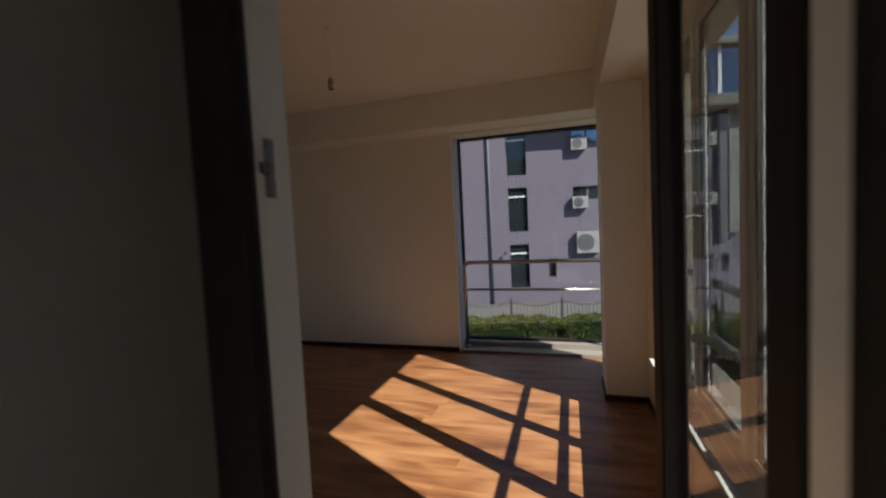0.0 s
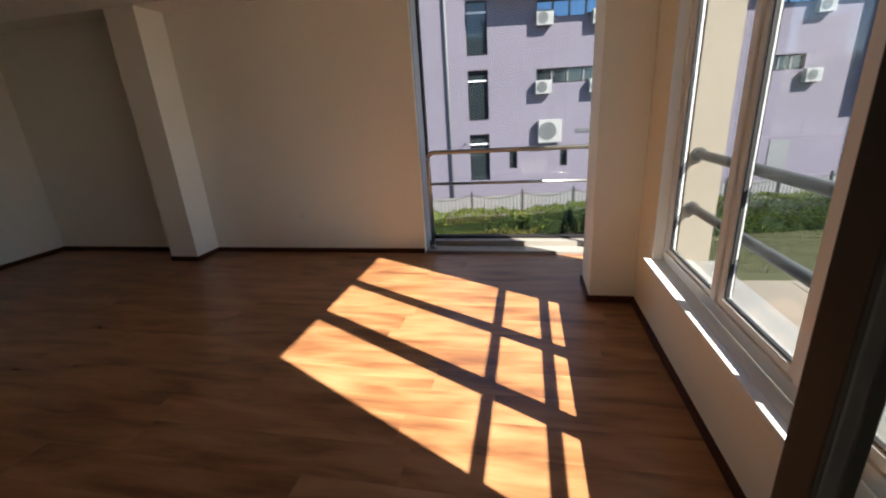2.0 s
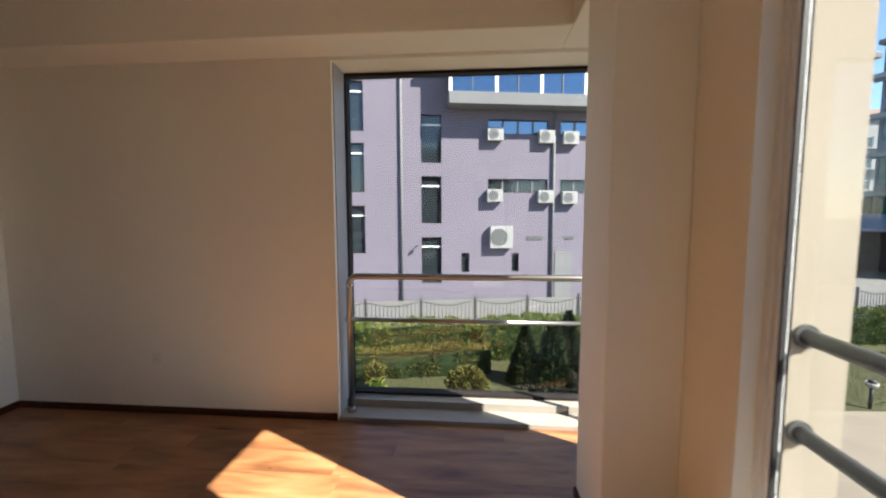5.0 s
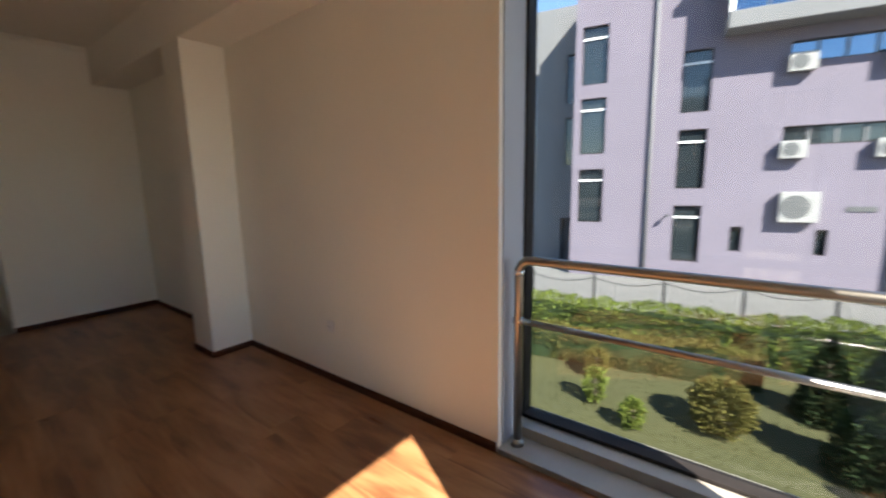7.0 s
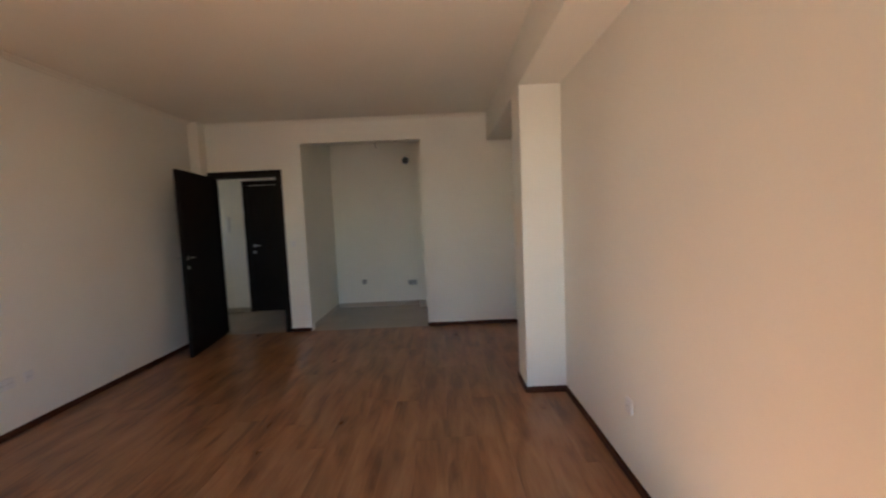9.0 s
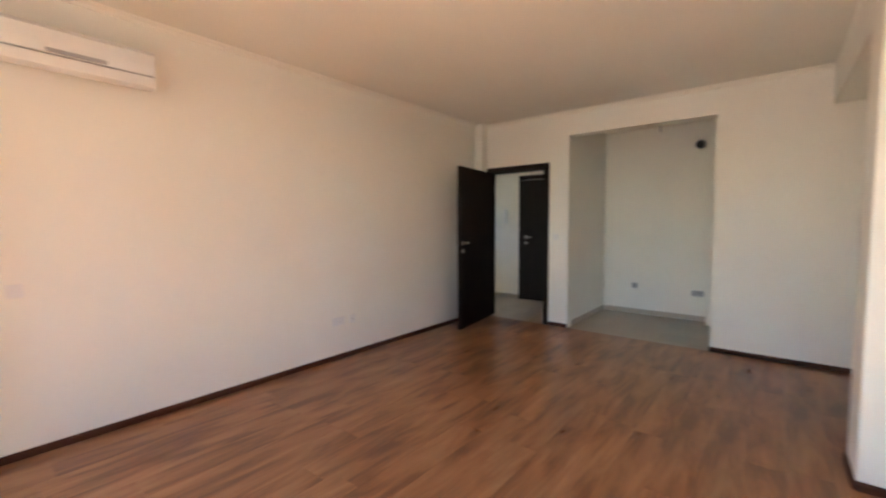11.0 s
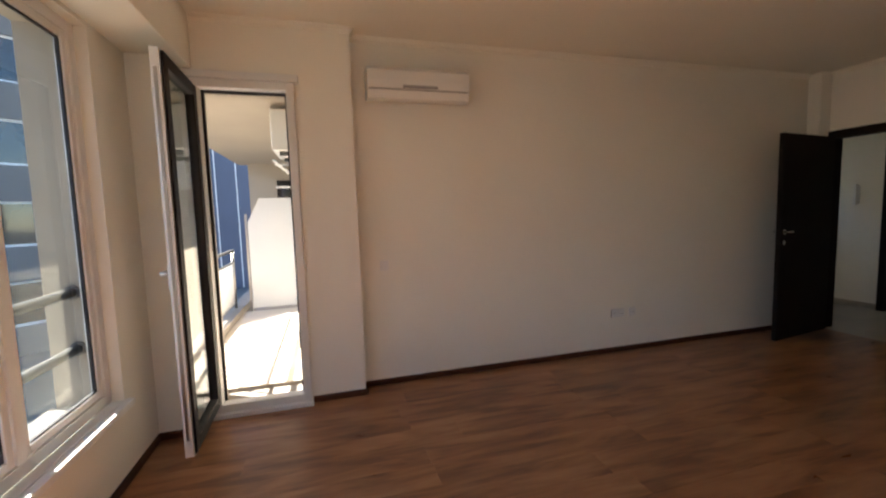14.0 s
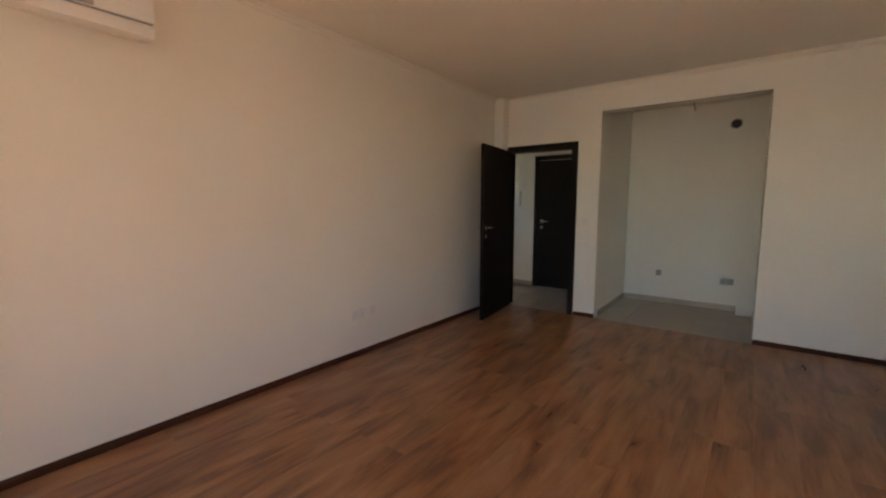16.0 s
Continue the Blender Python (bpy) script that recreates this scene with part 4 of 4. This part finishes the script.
def far_block(name, label, m, w, d, h, material, rows, cols, win, pane="dark_glass", frame="pvc", first=1.2, base=GZ - 0.06):
    """A distant house: walls with recessed windows on the side that faces us, a parapet and a roof slab."""
    ob = thing(name, label, "building", m=m)
    ww, wh = win
    holes, px, pz = [], w / cols, (h - first - 0.6) / rows
    for r in range(rows):
        for c in range(cols):
            x = -w / 2 + (c + 0.5) * px
            z = base + first + r * pz
            holes.append((x - ww / 2, x + ww / 2, z, z + wh))
    part("wall", pierced(-w / 2, w / 2, base, base + h, holes, 0, 0.3), material, ob)
    part("core", boxes((-w / 2 + 0.02, 0.5, base, w / 2 - 0.02, d, base + h - 0.02)), material, ob)
    part("roof", boxes((-w / 2 - 0.3, -0.3, base + h, w / 2 + 0.3, d, base + h + 0.35)), "render_grey", ob)
    for a, b, c, e in holes:
        f = part("window", frame_bars(a, b, c, e, 0.08, 0.1, 0.2, axis="y"), frame, ob)
        part("pane", boxes((a + 0.08, 0.14, c + 0.08, b - 0.08, 0.16, e - 0.08)), pane, f)
    return ob


def towards(az, dist, turn=0.0):
    """A place at that bearing (clockwise from +y) and distance, its face turned to us."""
    a = radians(az)
    return Matrix.Translation((0.6 + dist * math.sin(a), 0.6 + dist * math.cos(a), 0)) @ Matrix.Rotation(-a + radians(turn), 4, "Z")


wb = far_block("white_hotel", "white rendered hotel with arched openings and many windows", towards(38.3, 85, 42), 17, 10, 17.5, "render_white", 5, 6, (1.2, 1.6))
for k in range(4):
    part("balcony", boxes((-7.4, -0.9, 1.5 + 3.0 * k, 7.4, -0.001, 1.7 + 3.0 * k)), "render_white", wb)
brick = thing("brick_house", "unfinished brick upper storey behind the hotel", "building", m=towards(38.5, 110, 40))
part("wall", pierced(-9, 9, GZ, 20.5, [(1.5, 4.5, 15.5, 18.5), (-5, -3, 15.5, 18)], 0, 0.4), "brick_far", brick)
part("core", boxes((-8.9, 0.8, GZ, 8.9, 9, 20.4)), "brick_far", brick)
gb = far_block("glass_building", "modern building with green glass storeys and white slabs", towards(47.2, 46, -22), 12, 10, 17.5, "render_grey", 4, 4, (2.7, 2.6), pane="green_glass", frame="grey_steel", first=3.0)
for k in range(4):
    part("slab", boxes((-6.4, -1.4, 2.6 + 3.0 * k, 6.4, -0.001, 2.95 + 3.0 * k)), "render_white", gb, "white projecting slab")
part("pillar", boxes((-5.9, -1.2, GZ, -5.5, -0.8, 2.6)), "iron", gb, "dark steel pillar")
aw = thing("awning_roof", "long blue-grey canopy roof on thin posts", "canopy", m=towards(40.5, 42))
part("roof", prism([(-1.5, 0.05), (3.0, 1.0), (3.0, 1.2), (-1.5, 0.22)], "x", -5.0, 9.0), "awning", aw)
for x in (-4.6, -1.0, 3.5, 8.0):
    part("post", tube([(x, -1.3, GZ - 0.06), (x, -1.3, 0.2)], 0.06, 8), "iron", aw)
part("back_wall", boxes((-5.0, 2.6, GZ - 0.06, 9.0, 2.8, 1.0)), "back_wall", aw, "brownish back wall, darkened for the shade under the canopy")
part("sign", boxes((3.0, 2.5, -2.2, 4.2, 2.598, -0.9)), "red_sign", aw, "plain red sign board")
gs = far_block("grey_apartment_block", "grey rendered apartment block with white-framed windows", towards(137, 17), 8, 9, 15, "render_grey", 5, 3, (1.5, 1.5), first=1.0)
bb = thing("blue_building", "blue panelled building with white vertical joints", "building", m=towards(171, 26))
part("wall", boxes((-9, 0.05, GZ - 0.06, 2.6, 8, 12)), "blue_panel", bb)
for k in range(10):
    part("panel", boxes((-8.8 + k * 1.15, -0.01, GZ, -8.8 + k * 1.15 + 1.05, 0.048, 11.9)), "blue_panel", bb)
for k in range(11):
    part("joint_strip", boxes((-8.88 + k * 1.15, -0.03, GZ, -8.82 + k * 1.15, 0.0485, 11.9)), "pvc", bb, "white joint strip")

# wing set back at the end of the lilac building, in its shade
part("wing", pierced(-4.7, U0 - 0.01, -0.4, 9.8, [(-3.2, -2.55, 5.3, 7.6), (-3.2, -2.55, 2.3, 4.6)], 2.4, 2.7), "render_grey", bld, "grey rendered wing set back")
part("wing_core", boxes((-4.68, 2.95, 0.0, U0 - 0.01, 13, 9.78)), "render_grey", bld)
part("wing_leg", boxes((-4.7, 2.4, BZ0, -3.3, 2.9, -0.4)), "render_grey", bld)
for z in (5.3, 2.3):
    part("wing_pane", boxes((-3.2, 2.6, z, -2.55, 2.62, z + 2.3)), "dark_glass", bld)


def tree(label, x, y, h, r, n, material, seed, size=0.35, base=GZ - 0.06):
    random.seed(seed)
    ob = thing("tree", label, "tree", "street trees", Matrix.Translation((x, y, base)))
    bm = bmesh.new()
    lean = random.uniform(-0.2, 0.2)
    tube([(0, 0, 0), (lean * 0.4, 0, h * 0.3), (lean, 0.1, h * 0.6), (lean * 1.4, 0.1, h * 0.85)], 0.16, 8, bm)
    part("trunk", bm, "bark", ob)
    lobes = []
    for k in range(9):
        a, zz = k * 2.4, h * random.uniform(0.42, 0.88)
        q = Vector((math.cos(a) * r * random.uniform(0.3, 0.75), math.sin(a) * r * random.uniform(0.3, 0.75), zz))
        lobes.append((q, r * random.uniform(0.3, 0.55)))
        part("limb", tube([(lean * 0.6, 0.05, h * 0.35 + 0.03 * k), tuple(q * 0.6 + Vector((0, 0, zz * 0.35))), tuple(q)], 0.05, 6), "bark", ob)
    def place():
        q, rr = random.choice(lobes)
        d = Vector((random.gauss(0, 1), random.gauss(0, 1), random.gauss(0, 1))).normalized()
        return q + d * rr * random.uniform(0.5, 1.05), d
    crown = new("crown", leaf_mesh("crown", leaves(n, place, size), material))
    crown.parent = ob
    return ob


def bearing(az, dist):
    a = radians(az)
    return 0.6 + dist * math.sin(a), 0.6 + dist * math.cos(a)


for i, (az, dist, h, r) in enumerate([(36.2, 55, 6.2, 2.6), (38.3, 60, 5.6, 2.8), (34.6, 58, 5.0, 2.4), (47, 60, 6.0, 3.0)]):
    tree("dark green tree behind the canopy", *bearing(az, dist), h, r, 2600, "leaf_dark", 40 + i, 0.5)
for i, (az, dist, h, r) in enumerate([(-29.5, 50, 6.5, 3.0), (-27.5, 52, 5.5, 2.6), (-31.5, 48, 6.5, 3.0)]):
    tree("dull green tree beyond the street", *bearing(az, dist), h, r, 2600, "leaf", 50 + i, 0.5)
far_block("pale_tower", "pale high-rise block in the distance", towards(-28.6, 190), 12, 12, 26, "render_white", 8, 5, (1.4, 1.6))
far_block("peach_house", "peach coloured house with a red roof in the distance", towards(-26.4, 120), 16, 12, 12, "render_cream", 3, 6, (1.3, 1.5))
lw = thing("low_wall", "pale low wall beyond the street", "wall", m=towards(-28, 40, 12))
part("wall", boxes((-12, 0, GZ - 0.06, 12, 0.3, GZ + 1.0)), "kerb", lw)
part("coping", boxes((-12.1, -0.05, GZ + 1.0, 12.1, 0.35, GZ + 1.08), bevel=0.01), "kerb", lw)

bol = thing("bollard_lamp", "small black bollard lamp with a white head on the lawn edge", "lamp", m=Matrix.Translation((9.25, 10.85, GZ)))
part("stem", tube([(0, 0, -0.01), (0, 0, 0.5)], 0.035, 10), "iron", bol)
part("head", disc((0, 0, 0.5), 0.09, "z", 0.10, 16, 0.12), "casing", bol, "white lamp head")
part("cap", disc((0, 0, 0.60), 0.09, "z", 0.07, 16, 0.05), "iron", bol)
px, py = bearing(37.7, 18.0)
pst = thing("concrete_post", "grey concrete post with a white marker in the hedge", "post", m=Matrix.Translation((px, py, GZ)))
part("shaft", prism([(-0.22, 0), (0.22, 0), (0.13, 1.75), (-0.10, 1.75)], "y", -0.12, 0.12), "asphalt", pst)
part("marker", boxes((0.12, -0.135, 0.55, 0.2, -0.121, 1.3)), "pvc", pst, "white painted marker")
car = thing("parked_car", "dark blue parked car beyond the street", "car", m=towards(-27.0, 33, 80) @ Matrix.Translation((0, 0, GZ - 0.06)))
part("body", prism([(-2.1, 0.25), (2.1, 0.25), (2.15, 0.6), (2.0, 0.82), (1.15, 0.92), (0.55, 1.38), (-0.95, 1.42), (-1.75, 0.95), (-2.12, 0.85)], "x", -0.85, 0.85), "blue_panel", car)
part("side_glass", prism([(0.95, 0.95), (0.5, 1.32), (-0.9, 1.35), (-1.5, 0.97)], "x", -0.86, 0.86), "dark_glass", car)
for y in (-1.3, 1.3):
    for x in (-0.82, 0.62):
        w = part("wheel", disc((x, y, 0.31), 0.31, "x", 0.2, 20), "black", car)
        part("rim", disc((x - 0.003 if x < 0 else x + 0.2, y, 0.31), 0.19, "x", 0.004, 16), "grey_steel", w)


# coving under the ceiling
for i, (x0, y0, x1, y1) in enumerate([(WX + 0.16, AY, 0.0, AY), (0.0, AY, 0.0, SY), (0.0, SY, 1.03, SY), (WX, 3.59, WX, AY + 0.12)]):
    d = Vector((x1 - x0, y1 - y0, 0))
    sgn = -1 if i < 3 else 1
    cv = struct("trim_%d" % (i + 1), prism([(0, 0), (0.035, 0), (0.03, -0.008), (0.012, -0.022), (0.006, -0.04), (0, -0.042)], "x", 0, d.length), "ceiling_paint", "slim painted coving under the ceiling", "trim")
    if i < 3:
        cv.matrix_basis = Matrix.Translation((x0, y0, CZ)) @ Matrix.Rotation(math.atan2(d.y, d.x), 4, "Z")
    else:
        cv.matrix_basis = Matrix.Translation((x1, y1, CZ)) @ Matrix.Rotation(math.atan2(-d.y, -d.x), 4, "Z") @ Matrix.Diagonal((1, -1, 1, 1))


# ---- floor pieces ----
def slab_mesh(name, w, d, t, material, edge=0.0012):
    """A flat piece with softened upper edges, its lower corner at the origin."""
    me = bpy.data.meshes.new(name)
    v = [(0, 0, -t), (w, 0, -t), (w, d, -t), (0, d, -t), (0, 0, -edge), (w, 0, -edge), (w, d, -edge), (0, d, -edge),
         (edge, edge, 0), (w - edge, edge, 0), (w - edge, d - edge, 0), (edge, d - edge, 0)]
    f = [(3, 2, 1, 0), (8, 9, 10, 11)] + [(i, (i + 1) % 4, 4 + (i + 1) % 4, 4 + i) for i in range(4)] + [(4 + i, 4 + (i + 1) % 4, 8 + (i + 1) % 4, 8 + i) for i in range(4)]
    me.from_pydata(v, [], f)
    me.materials.append(M[material])
    return me


cache = {}


def lay(name, x0, y0, x1, y1, z, t, material, parent, edge=0.0012, gap=0.0):
    key = (name, round(x1 - x0, 3), round(y1 - y0, 3))
    if key not in cache:
        cache[key] = slab_mesh(name, x1 - x0 - gap, y1 - y0 - gap, t, material, edge)
    ob = new(name, cache[key])
    ob.parent = parent
    ob.location = (x0, y0, z)
    return ob


PW, PL = 0.193, 1.285
row, y = 0, NY
rs = random.Random(5)
while y > AY:
    y0 = max(y - PW, AY)
    x = WX - rs.choice((0.0, 0.32, 0.64, 0.96)) - rs.uniform(0, 0.1)
    while x < EX:
        a, b = max(x, WX), min(x + PL, EX)
        if b - a > 0.03:
            lay("plank", a, y0, b, y, FZ, 0.010, "laminate", floor_ob, 0.0008)
        x += PL
    y = y0
# beige tiles in the niche and the hall, terrace tiles
for (xa, xb, ya, yb), (ts, z, m_, par, nm) in (((NX, WX - 0.002, KY0, KY1), (0.333, FZ, "tile", floor_ob, "tile")), ((NX, WX - 0.002, -1.4, KY0 - 0.1), (0.333, FZ - 0.002, "tile", floor_ob, "tile"))):
    x = xa
    while x < xb - 0.01:
        y = ya
        while y < yb - 0.01:
            lay(nm, x, y, min(x + ts, xb), min(y + ts, yb), z, 0.009, m_, par, 0.0015, 0.003)
            y += ts
        x += ts
x = 0.44
while x < 1.44:
    y = -3.38
    while y < -0.44:
        lay("terrace_tile", x, y, min(x + 0.333, 1.448), min(y + 0.333, -0.432), -0.025, 0.012, "tile_terrace", terrace, 0.0015, 0.003)
        y += 0.333
    x += 0.333
for i in range(7):
    for j in range(6):
        lay("paving_slab", 4.4 + i * 2.4, -3.9 + j * 2.4, 6.8 + i * 2.4, -1.5 + j * 2.4, GZ, 0.06, "paving", court, 0.006, 0.012)
